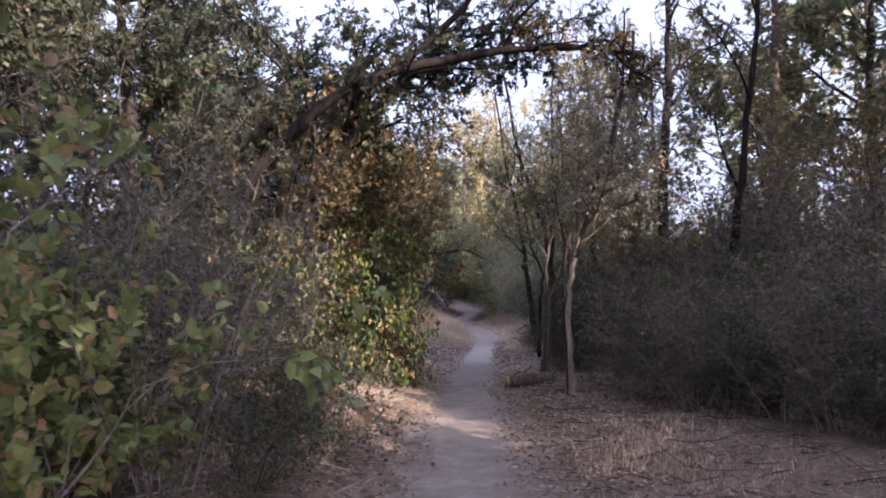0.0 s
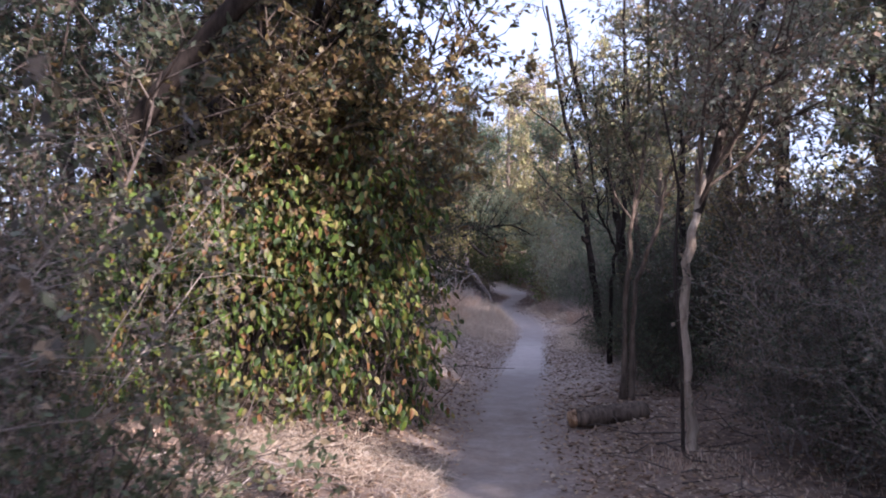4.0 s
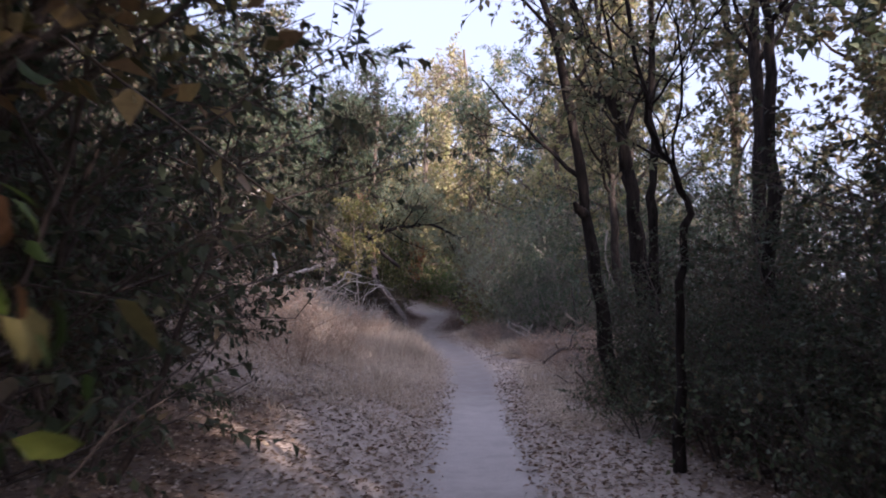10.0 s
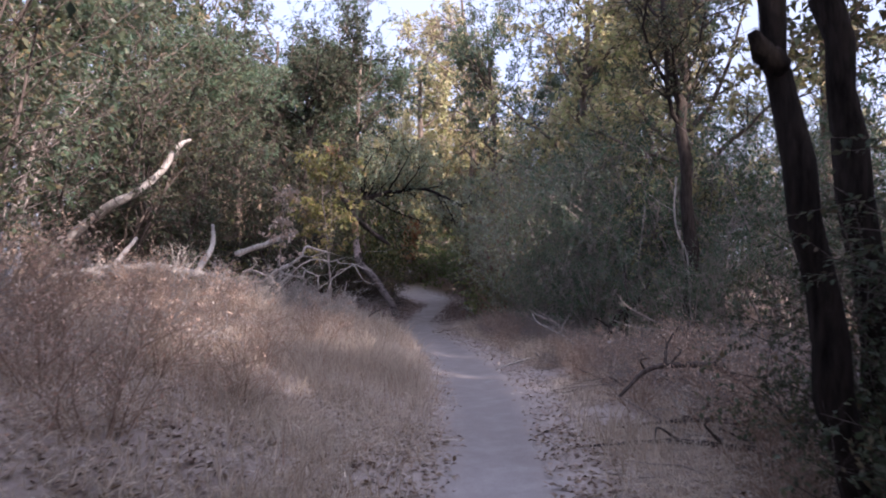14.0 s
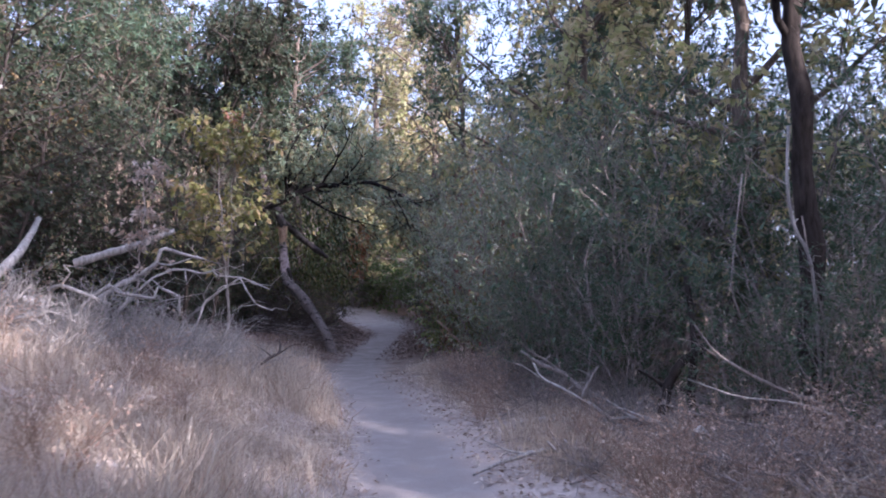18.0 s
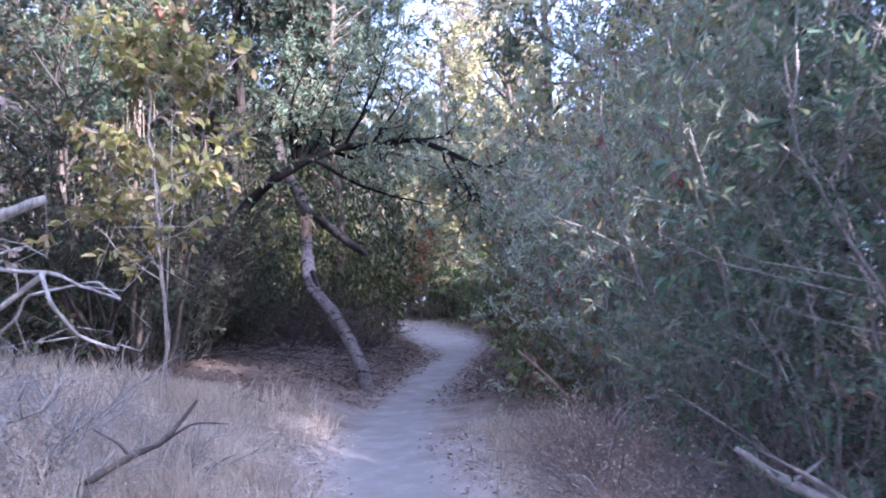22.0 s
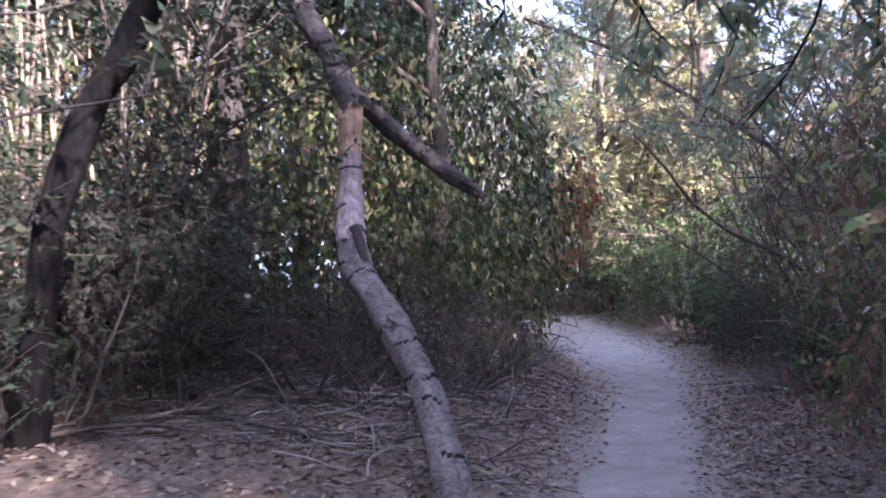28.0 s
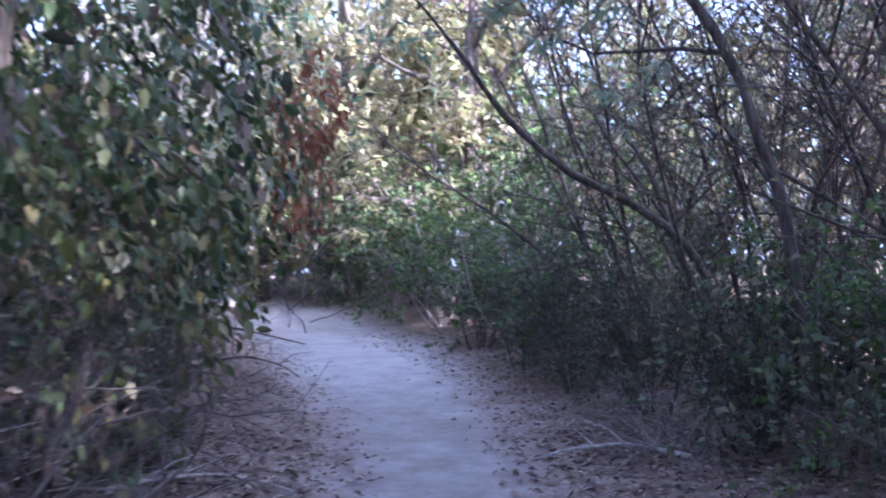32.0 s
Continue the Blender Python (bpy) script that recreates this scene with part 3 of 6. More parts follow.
me = smooth(mesh_np("trail", tv, np.stack([k0, k0 + 1, k0 + len(tu) + 1, k0 + len(tu)], -1)))
wear(me, TX, TY)
tagged(part("trail", me, "trail"), "narrow grey dusty footpath worn into the earth", "path", "", "structure")

# ---- plants: one function for each habit ----


def thing(name, label, category, group=""):
    return tagged(new(name), label, category, group)


def shrub(name, label, seed, h, r, stems, boughs, twigs, leaves, leaf, width, leaf_mat, wood_mat, lift=0.05, lean_out=0.5, shape=KITE, wood_r=0.028, bottom=0.12, leaf_droop=-0.1, group="undergrowth"):
    """A bush of many stems from one root: stems > boughs > twigs > leaves."""
    rng = np.random.default_rng(seed)
    top = thing(name, label, "bush", group)
    a = rng.uniform(0, 2 * math.pi, stems)
    root = np.stack([np.cos(a), np.sin(a), a * 0], -1) * (0.16 * r * rng.uniform(0.2, 1, stems))[:, None]
    out = np.stack([np.cos(a), np.sin(a), a * 0], -1) * (lean_out * rng.uniform(0.25, 1.3, stems))[:, None] + UP
    ln = h * rng.uniform(0.65, 1.05, stems)
    s = grow(rng, root - UP * 0.1, out, ln, 7, 0.12, lift)
    rad = wood_r * np.linspace(1, 0.3, 7)[None] * rng.uniform(0.6, 1.2, (stems, 1))
    for k in range(stems):
        part("stem", smooth(mesh_np("stem", *tubes(s[k : k + 1], rad[k : k + 1], 5))), wood_mat, top)
    p, d = along(rng, s, boughs, bottom, 1.0)
    b = grow(rng, p, aside(rng, d, 0.6, 0.1), r * rng.uniform(0.35, 0.85, len(p)), 4, 0.2, lift)
    p2, d2 = along(rng, b, twigs, 0.15, 1.0)
    t = grow(rng, p2, aside(rng, d2, 0.6, 0.05), r * rng.uniform(0.14, 0.36, len(p2)), 2, 0.25, lift)
    wood = [tubes(b, wood_r * 0.33 * np.linspace(1, 0.4, 4)[None] * np.ones((len(b), 1)), 3), tubes(t, wood_r * 0.13 * np.linspace(1, 0.5, 2)[None] * np.ones((len(t), 1)), 3)]
    part("branchwork", mesh_np("branchwork", *merged(wood)), wood_mat, top, "", "stuff")
    if leaves:
        p3, d3 = along(rng, t, leaves, 0.05, 1.0)
        ax = aside(rng, d3, 0.55, leaf_droop)
        nr = unit(rng.normal(0, 0.7, ax.shape) + UP)
        part("foliage", leaf_mesh("foliage", rng, p3, ax, nr, leaf * rng.uniform(0.6, 1.25, len(p3)), width, shape), leaf_mat, top, "", "stuff")
    return top


def tree(name, label, seed, pts, r0, r1, limbs, limb_len, from_t, twig_each, sub_each, leaves, leaf, width, leaf_mat, wood_mat, lift=0.06, spread=0.65, shape=KITE, category="tree", group="", twig_mat=None, bough_len=0.45, limb_mat=None):
    """A tree along a given trunk line: trunk, limbs, twigs and a loose crown."""
    rng = np.random.default_rng(seed)
    top = thing(name, label, category, group)
    pts = np.array(pts, float)
    t0 = np.linspace(0, 1, len(pts))
    tt = np.linspace(0, 1, 22)
    line = np.stack([np.interp(tt, t0, pts[:, k]) for k in range(3)], -1)
    for _ in range(2):
        line[1:-1] = (line[:-2] + 2 * line[1:-1] + line[2:]) / 4
    line[1:-1] += rng.normal(0, 0.012 + r0 * 0.06, line[1:-1].shape)
    rad = np.interp(tt, [0, 0.06, 1], [r0 * 1.35, r0, r1]) * (1 + 0.09 * np.sin(tt * 37) + rng.normal(0, 0.04, 22))
    trunk = part("trunk", smooth(mesh_np("trunk", *tubes(line[None], rad[None], 10))), wood_mat, top)
    if limbs:
        p, d = along(rng, line[None], limbs, from_t, 1.0)
        lm = grow(rng, p, aside(rng, d, spread, 0.12), limb_len * rng.uniform(0.55, 1.1, limbs), 8, 0.16, lift)
        frac = np.clip(np.array([np.argmin(((line - q) ** 2).sum(1)) for q in p]) / 21, 0, 1)
        lr = (0.55 * (r0 + (r1 - r0) * frac))[:, None] * np.linspace(1, 0.25, 8)[None]
        for k in range(limbs):
            part("limb", smooth(mesh_np("limb", *tubes(lm[k : k + 1], lr[k : k + 1], 6))), limb_mat or wood_mat, trunk)
        p, d = along(rng, lm, twig_each, 0.15, 1.0)
        b = grow(rng, p, aside(rng, d, 0.6, 0.05), limb_len * bough_len * rng.uniform(0.4, 1.1, len(p)), 5, 0.2, lift)
        p2, d2 = along(rng, b, sub_each, 0.15, 1.0)
        t = grow(rng, p2, aside(rng, d2, 0.6, 0.0), limb_len * 0.17 * rng.uniform(0.5, 1.2, len(p2)), 2, 0.2, lift)
        wr = max(r1 * 0.35, 0.006)
        part("twigwork", mesh_np("twigwork", *merged([tubes(b, wr * np.linspace(1, 0.4, 5)[None] * np.ones((len(b), 1)), 3), tubes(t, wr * 0.4 * np.linspace(1, 0.5, 2)[None] * np.ones((len(t), 1)), 3)])), twig_mat or wood_mat, top, "", "stuff")
        if leaves:
            p3, d3 = along(rng, t, leaves, 0.0, 1.0)
            ax = aside(rng, d3, 0.6, -0.2)
            nr = unit(rng.normal(0, 0.7, ax.shape) + UP)
            part("crown", leaf_mesh("crown", rng, p3, ax, nr, leaf * rng.uniform(0.6, 1.25, len(p3)), width, shape), leaf_mat, top, "", "stuff")
    return top


def put(ob, x, y, turn=0.0, size=1.0, tall=1.0, sink=0.0):
    ob.matrix_basis = Matrix.LocRotScale((x, y, float(land(x, y)) - sink), Euler((0, 0, radians(turn))), (size, size, size * tall))
    return ob


def spread_copies(ob, places):
    """The first place takes the thing itself, the others copies: x, y, turn, size, tall."""
    for k, (x, y, turn, size, *tall) in enumerate(places):
        tl = tall[0] if tall else 1.0
        if k == 0:
            put(ob, x, y, turn, size, tl)
        else:
            c = copy_thing(ob, Matrix())
            c.matrix_basis = Matrix.LocRotScale((x, y, float(land(x, y))), Euler((0, 0, radians(turn))), (size, size, size * tl))


def vine_mass(name, label, seed, lobes, n, leaf, leaf_mat, wood_mat, stems=60, singles=0, single_box=None, group="vines"):
    """Climbing vines heaped over bushes: hanging leaves over uneven lobes (x, y, z, rx, ry, rz), in world metres."""
    rng = np.random.default_rng(seed)
    top = thing(name, label, "vine", group)
    L = np.array(lobes, float)
    area = L[:, 3] * L[:, 5] + L[:, 4] * L[:, 5] + L[:, 3] * L[:, 4]
    pick = rng.choice(len(L), n * 2, p=area / area.sum())
    d = unit(rng.normal(0, 1, (n * 2, 3)))
    bumpy = 1 + 0.24 * np.sin(d[:, 0] * 9 + pick) * np.cos(d[:, 2] * 8 + pick * 2) + 0.06 * np.sin(d[:, 1] * 17 + d[:, 2] * 13)
    depth = 1 - 0.6 * rng.uniform(0, 1, n * 2) ** 1.7
    p = L[pick, :3] + d * L[pick, 3:] * (bumpy * depth)[:, None]
    inside = np.zeros(n * 2, bool)
    for k, l in enumerate(L):
        inside |= (pick != k) & ((((p - l[:3]) / l[3:]) ** 2).sum(1) < 0.55)
    clump = np.sin(p[:, 0] * 6.1 + 2 * np.sin(p[:, 2] * 2.3)) * np.sin(p[:, 2] * 5.3 + p[:, 1] * 3.7) + 0.6 * np.sin(p[:, 0] * 13 + p[:, 2] * 9)
    keep = ~inside & (p[:, 2] > land(p[:, 0], p[:, 1]) + 0.02) & ((clump > -0.25) | (rng.uniform(0, 1, n * 2) < 0.3))
    p, d = p[keep][:n], d[keep][:n]
    out = unit(d / L[pick[keep][:n], 3:])
    ax = unit(rng.normal(0, 0.42, p.shape) - UP * 1.0 + out * 0.35)
    nr = unit(out + rng.normal(0, 0.9, p.shape) + UP * 0.2)
    size = leaf * rng.uniform(0.45, 1.2, len(p))
    one = np.zeros(len(p), bool)
    if singles:
        lo, hi = np.array(single_box[:3]), np.array(single_box[3:])
        cand = np.where(((p > lo) & (p < hi)).all(1))[0][:singles]
        one[cand] = True
    part("foliage", leaf_mesh("foliage", rng, p[~one], ax[~one], nr[~one], size[~one], 0.56, OVAL3), leaf_mat, top, "", "stuff")
    st = rng.choice(len(p), stems)
    s0 = p[st] - out[st] * 0.35
    s0[:, 2] = np.maximum(land(s0[:, 0], s0[:, 1]), s0[:, 2] - 1.2)
    v = grow(rng, s0, out[st] * 0.2 + UP + rng.normal(0, 0.4, s0.shape), rng.uniform(0.6, 1.6, stems), 8, 0.25, 0.0)
    part("stemwork", mesh_np("stemwork", *tubes(v, 0.0045 * np.linspace(1.2, 0.4, 8)[None] * np.ones((stems, 1)), 4)), wood_mat, top, "", "stuff")
    if singles:
        base = leaf_mesh("leaf", rng, np.zeros((1, 3)), np.array([[0, 1.0, 0]]), np.array([[0, 0, 1.0]]), np.ones(1), 0.56, OVAL3)
        for k in np.where(one)[0]:
            y = Vector(ax[k])
            x = y.cross(Vector(nr[k])).normalized()
            z = x.cross(y)
            m = Matrix((x, y, z)).transposed().to_4x4()
            lf = part("leaf", base, "vine_one", top)
            lf.matrix_basis = Matrix.Translation(p[k]) @ m @ Matrix.Scale(float(size[k]), 4)
    return top


def branch_line(name, label, category, lines, material, sides=8, seed=3, knobs=0.08, parts=("trunk", "branch"), mats=None, rounds=2):
    """A bare piece of wood: the first line is the trunk, the others branches; each line is [(x, y, z, r), ...]."""
    rng = np.random.default_rng(seed)
    top = thing(name, label, category)
    for k, ln in enumerate(lines):
        ln = np.array(ln, float)
        n = max(10, len(ln) * 4)
        t0, tt = np.linspace(0, 1, len(ln)), np.linspace(0, 1, n)
        c = np.stack([np.interp(tt, t0, ln[:, q]) for q in range(4)], -1)
        for _ in range(rounds):
            c[1:-1] = (c[:-2] + 2 * c[1:-1] + c[2:]) / 4
        c[1:-1, :3] += rng.normal(0, 0.08, (n - 2, 3)) * c[1:-1, 3:]
        r = c[:, 3] * (1 + knobs * np.sin(tt * 31 + k) + rng.normal(0, knobs * 0.5, n))
        v, f = tubes(c[None, :, :3], r[None], sides)
        v = v + unit(v - np.repeat(c[:, :3], sides, 0)) * (np.repeat(r, sides) * rng.normal(0, 0.07, len(v)))[:, None]
        v = np.concatenate([v, c[:1, :3], c[-1:, :3]])
        a, b = len(v) - 2, len(v) - 1
        s = np.arange(sides)
        cap0 = np.stack([s * 0 + a, (s + 1) % sides, s, s], -1)
        e = (n - 1) * sides
        cap1 = np.stack([s * 0 + b, e + s, e + (s + 1) % sides, e + (s + 1) % sides], -1)
        me = bpy.data.meshes.new(parts[min(k, 1)])
        me.from_pydata(v.tolist(), [], [list(q) for q in f] + [list(q[:3]) for q in cap0] + [list(q[:3]) for q in cap1])
        smooth(me)
        part(parts[min(k, 1)], me, mats[k] if mats else material, top)
    return top


# ==== first stretch: shaded thicket at the start ====
bramble = shrub("broadleaf_bush", "low bush with broad green leaves at the trail edge", 11, 1.7, 1.3, 9, 8, 5, 13, 0.088, 0.72, "broad", "twig", 0.02, 0.8, OVAL3, 0.014)
spread_copies(bramble, [(-2.6, 4.9, 0, 0.72), (-3.3, 5.2, 200, 0.95), (-2.35, 3.75, 140, 1.0, 1.15), (-3.6, 3.9, 30, 1.2), (4.3, 9.4, 60, 0.8), (-3.2, 34.9, 70, 0.8), (5.1, 11.2, 160, 1.1), (2.7, 35.2, 220, 0.7)])
grey_bush = shrub("grey_twiggy_bush", "dense grey-brown twiggy bush with sparse small leaves", 12, 2.3, 1.5, 12, 10, 5, 9, 0.055, 0.55, "brush_leaf", "twig", 0.02, 0.6, KITE, 0.011)
spread_copies(grey_bush, [(-2.45, 7.0, 0, 0.9), (-2.4, 8.75, 60, 0.75), (-3.0, 8.1, 90, 0.85), (-3.8, 7.4, 40, 1.15), (-3.1, 9.3, 260, 0.65), (3.9, 7.6, 30, 0.55), (5.2, 8.0, 100, 0.95), (3.2, 10.4, 190, 0.75), (2.5, 10.9, 20, 0.5), (2.95, 9.3, 110, 0.55), (3.7, 8.6, 300, 0.75), (4.4, 6.7, 60, 0.7), (6.2, 9.6, 290, 1.1), (-4.4, 6.4, 10, 1.2), (-2.8, 6.1, 160, 0.8), (-3.4, 6.3, 230, 1.0), (-1.8, 5.1, 75, 0.72, 1.35)])
oak_shrub = shrub("dark_oak_shrub", "dense evergreen shrub with small leaves darkened for shade", 13, 3.2, 1.9, 8, 11, 5, 15, 0.074, 0.5, "shade_oak", "twig_dark", 0.03, 0.5, KITE, 0.03, 0.12, -0.35)
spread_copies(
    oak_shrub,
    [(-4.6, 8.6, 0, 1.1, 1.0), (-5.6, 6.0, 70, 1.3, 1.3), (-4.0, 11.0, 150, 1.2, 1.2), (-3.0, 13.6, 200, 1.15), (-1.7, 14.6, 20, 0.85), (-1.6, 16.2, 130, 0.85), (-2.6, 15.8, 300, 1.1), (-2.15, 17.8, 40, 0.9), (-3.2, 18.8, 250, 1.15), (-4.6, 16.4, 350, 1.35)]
    # (6.6, 0.6) to (4.3, 3.8): unseen shrubs added to block the sun
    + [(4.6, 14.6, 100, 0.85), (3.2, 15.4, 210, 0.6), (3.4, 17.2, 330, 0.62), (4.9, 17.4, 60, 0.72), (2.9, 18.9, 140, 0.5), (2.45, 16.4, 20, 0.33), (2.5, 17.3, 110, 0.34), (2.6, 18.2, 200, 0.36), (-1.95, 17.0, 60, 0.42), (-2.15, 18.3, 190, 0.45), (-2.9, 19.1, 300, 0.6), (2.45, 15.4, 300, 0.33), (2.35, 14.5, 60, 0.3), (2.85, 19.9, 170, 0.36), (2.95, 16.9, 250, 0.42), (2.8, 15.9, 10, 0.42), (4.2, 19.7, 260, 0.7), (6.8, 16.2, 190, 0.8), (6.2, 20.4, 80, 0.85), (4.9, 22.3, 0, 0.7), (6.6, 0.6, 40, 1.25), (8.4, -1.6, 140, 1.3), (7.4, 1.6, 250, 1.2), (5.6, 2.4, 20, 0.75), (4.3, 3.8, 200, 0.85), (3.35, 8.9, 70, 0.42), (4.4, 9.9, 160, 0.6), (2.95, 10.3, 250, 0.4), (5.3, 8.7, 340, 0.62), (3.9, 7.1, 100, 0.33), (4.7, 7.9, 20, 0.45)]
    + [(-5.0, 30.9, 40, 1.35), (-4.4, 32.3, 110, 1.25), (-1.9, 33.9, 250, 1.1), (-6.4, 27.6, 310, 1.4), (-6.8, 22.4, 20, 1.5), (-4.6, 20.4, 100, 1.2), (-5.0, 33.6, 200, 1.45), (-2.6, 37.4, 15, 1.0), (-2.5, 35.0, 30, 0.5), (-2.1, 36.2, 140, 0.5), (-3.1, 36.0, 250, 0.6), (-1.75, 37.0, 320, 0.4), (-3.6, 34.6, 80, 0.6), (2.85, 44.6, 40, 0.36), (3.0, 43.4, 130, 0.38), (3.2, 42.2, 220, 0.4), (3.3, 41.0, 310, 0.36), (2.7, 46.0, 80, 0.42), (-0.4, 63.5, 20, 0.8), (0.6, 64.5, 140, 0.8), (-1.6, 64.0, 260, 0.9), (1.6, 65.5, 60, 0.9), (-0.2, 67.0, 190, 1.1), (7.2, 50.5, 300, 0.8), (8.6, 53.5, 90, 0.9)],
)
grey_shrub = shrub("grey_leaved_shrub", "loose shrub with small grey-green and brown leaves", 15, 3.0, 1.8, 9, 11, 6, 9, 0.065, 0.5, "brush_leaf", "twig", 0.03, 0.5, KITE, 0.02)
spread_copies(grey_shrub, [(3.6, 12.6, 30, 0.72), (4.3, 10.9, 180, 0.78), (5.9, 10.2, 300, 0.9), (6.8, 12.8, 10, 1.0), (3.5, 9.6, 220, 0.5), (5.2, 12.4, 90, 0.95), (4.5, 8.7, 140, 0.6), (2.75, 10.6, 250, 0.55), (3.05, 9.6, 70, 0.5), (3.9, 7.9, 40, 0.55), (5.0, 7.2, 160, 0.75), (5.7, 12.8, 60, 1.2), (6.4, 10.8, 150, 1.15)])
olive_shrub = shrub("olive_shrub", "tall dense shrub with small olive-green leaves above the bank", 16, 3.6, 1.8, 9, 11, 6, 14, 0.07, 0.5, "oak", "twig_dark", 0.03, 0.45, KITE, 0.024, 0.1, -0.3)
spread_copies(olive_shrub, [(-3.8, 22.9, 0, 1.2), (-4.9, 24.9, 120, 1.25), (-4.4, 21.4, 240, 1.15)])
gold_bush = shrub("dry_golden_bush", "tall bush with dry golden-brown leaves", 14, 4.6, 2.0, 8, 11, 6, 13, 0.085, 0.6, "gold", "bark", 0.05, 0.35, KITE, 0.035, 0.3)
spread_copies(gold_bush, [(-1.5, 13.9, 0, 0.95), (-2.7, 12.9, 100, 0.95), (-7.0, 25.0, 80, 1.3), (-6.0, 34.8, 200, 1.3), (2.6, 51.5, 10, 0.6), (-1.7, 14.4, 60, 1.15), (5.3, 14.2, 30, 0.8), (6.7, 13.2, 140, 1.0), (4.5, 16.6, 250, 0.75)])

vine_mass(
    "sunlit_vine_thicket", "heap of climbing vines with large yellow-green and browning leaves", 21,
    [(-1.05, 11.7, 1.0, 0.85, 0.9, 1.15), (-2.0, 11.5, 1.1, 1.0, 0.9, 1.2), (-3.1, 11.6, 1.2, 1.1, 1.0, 1.3), (-1.2, 12.6, 1.7, 0.9, 0.9, 1.2), (-2.3, 12.7, 2.0, 1.0, 0.8, 1.1), (-0.95, 11.9, 0.5, 0.75, 0.8, 0.6), (-0.95, 12.4, 2.0, 0.6, 0.7, 0.8)],
    11500, 0.092, "vine", "twig_dark", 110, 280, (-1.4, 10.4, 0.3, -0.1, 12.6, 2.4),
)

# white-barked young tree and the log beside it
pale_tree = tree("pale_barked_tree", "slender young tree with pale bark and small grey-green leaves", 31, [(1.86, 11.15, -0.05), (1.83, 11.15, 0.3), (1.80, 11.15, 0.75), (1.76, 11.15, 1.1), (1.80, 11.13, 1.6), (1.87, 11.12, 2.05), (1.95, 11.12, 2.3)], 0.05, 0.028, 9, 3.0, 0.80, 10, 7, 14, 0.06, 0.5, "grey_leaf", "bark_pale", 0.13, 0.40, twig_mat="bark", limb_mat="bark", group="young trees", bough_len=0.3)
pale_stem = np.array([(1.88, 11.12, 2.0), (2.0, 11.12, 2.4), (2.15, 11.15, 2.9), (2.42, 11.2, 3.7), (2.6, 11.25, 4.5), (2.65, 11.3, 5.6)])
part("leaning_stem", smooth(mesh_np("leaning_stem", *tubes(pale_stem[None], np.array([[0.038, 0.038, 0.036, 0.033, 0.026, 0.013]]), 8))), "bark_dark", pale_tree, "dark upper stem")
whip = np.array([(1.74, 11.05, 0.0), (1.72, 11.0, 0.8), (1.66, 10.98, 1.5), (1.70, 11.0, 2.2), (1.55, 11.0, 3.0)])
part("thin_stem", smooth(mesh_np("thin_stem", *tubes(whip[None], np.array([[0.016, 0.015, 0.014, 0.012, 0.007]]), 6))), "bark_dark", pale_tree, "thin dark stem")
LOG_Z = float(land(1.3, 12.3)) + 0.075
branch_line("short_log", "short sawn log lying at the trail edge", "log", [[(1.03, 12.24, LOG_Z, 0.09), (1.3, 12.36, LOG_Z + 0.01, 0.10), (1.72, 12.5, LOG_Z + 0.02, 0.095)], [(1.012, 12.232, LOG_Z, 0.083), (1.034, 12.242, LOG_Z, 0.083)]], "bark", 12, 3, 0.04, ("log_body", "cut_end"), ["bark", "splinter"])

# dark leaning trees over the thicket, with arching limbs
tree("leaning_dark_tree", "dark leaning tree with long limbs over the trail", 32, [(-4.7, 12.6, -0.1), (-4.0, 12.7, 1.6), (-3.14, 12.8, 2.77), (-2.37, 12.8, 3.48), (-1.69, 12.8, 4.09), (-0.69, 12.9, 4.99), (0.3, 13.1, 6.0)], 0.15, 0.05, 19, 2.2, 0.35, 7, 6, 20, 0.088, 0.55, "oak", "bark_shaded", 0.06, 0.6, group="trees")
arch = tree("arching_dark_tree", "dark trunk whose long limb arches over the trail", 34, [(-4.7, 12.0, 0.0), (-3.8, 12.0, 1.9), (-3.08, 12.0, 3.13), (-2.46, 12.0, 3.76), (-1.9, 12.0, 4.4), (-1.2, 12.0, 4.8), (-0.38, 12.0, 5.0), (1.02, 12.0, 5.31), (2.33, 12.0, 5.31), (3.1, 12.0, 5.15)], 0.13, 0.045, 12, 1.3, 0.72, 6, 5, 9, 0.07, 0.5, "gold", "bark_shaded", -0.05, 0.6, group="trees")
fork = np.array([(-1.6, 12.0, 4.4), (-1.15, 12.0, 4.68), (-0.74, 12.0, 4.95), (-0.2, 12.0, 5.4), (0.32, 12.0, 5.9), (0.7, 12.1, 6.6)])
part("forked_limb", smooth(mesh_np("forked_limb", *tubes(fork[None], np.array([[0.07, 0.065, 0.06, 0.055, 0.05, 0.03]]), 8))), "bark_shaded", arch)

# added only to shade the vines, limbs and bushes; most copies stand unseen
oak_over = tree("overhanging_oak", "oak added beside the trail so its high crown casts shade", 33, [(4.7, 4.0, -0.1), (4.5, 4.1, 2.0), (4.3, 4.2, 4.2), (4.0, 4.2, 6.6)], 0.12, 0.04, 15, 1.7, 0.58, 8, 6, 14, 0.125, 0.58, "oak", "bark_dark", 0.06, 0.7, BLADE, group="oaks")
copy_thing(oak_over, Matrix.Translation((-1.9, -4.6, 0)))
copy_thing(oak_over, Matrix.Translation((-3.6, -6.0, 0.3)))
copy_thing(oak_over, Matrix.Translation((-9.4, 3.4, 0.0)))
copy_thing(oak_over, Matrix.Translation((-8.9, 1.2, 0.2)))
copy_thing(oak_over, Matrix.Translation((-8.6, 6.4, 0.2)))
copy_thing(oak_over, Matrix.Translation((-0.5, -6.3, 0.0)))
copy_thing(oak_over, Matrix.Translation((0.2, -5.4, 0.0)))
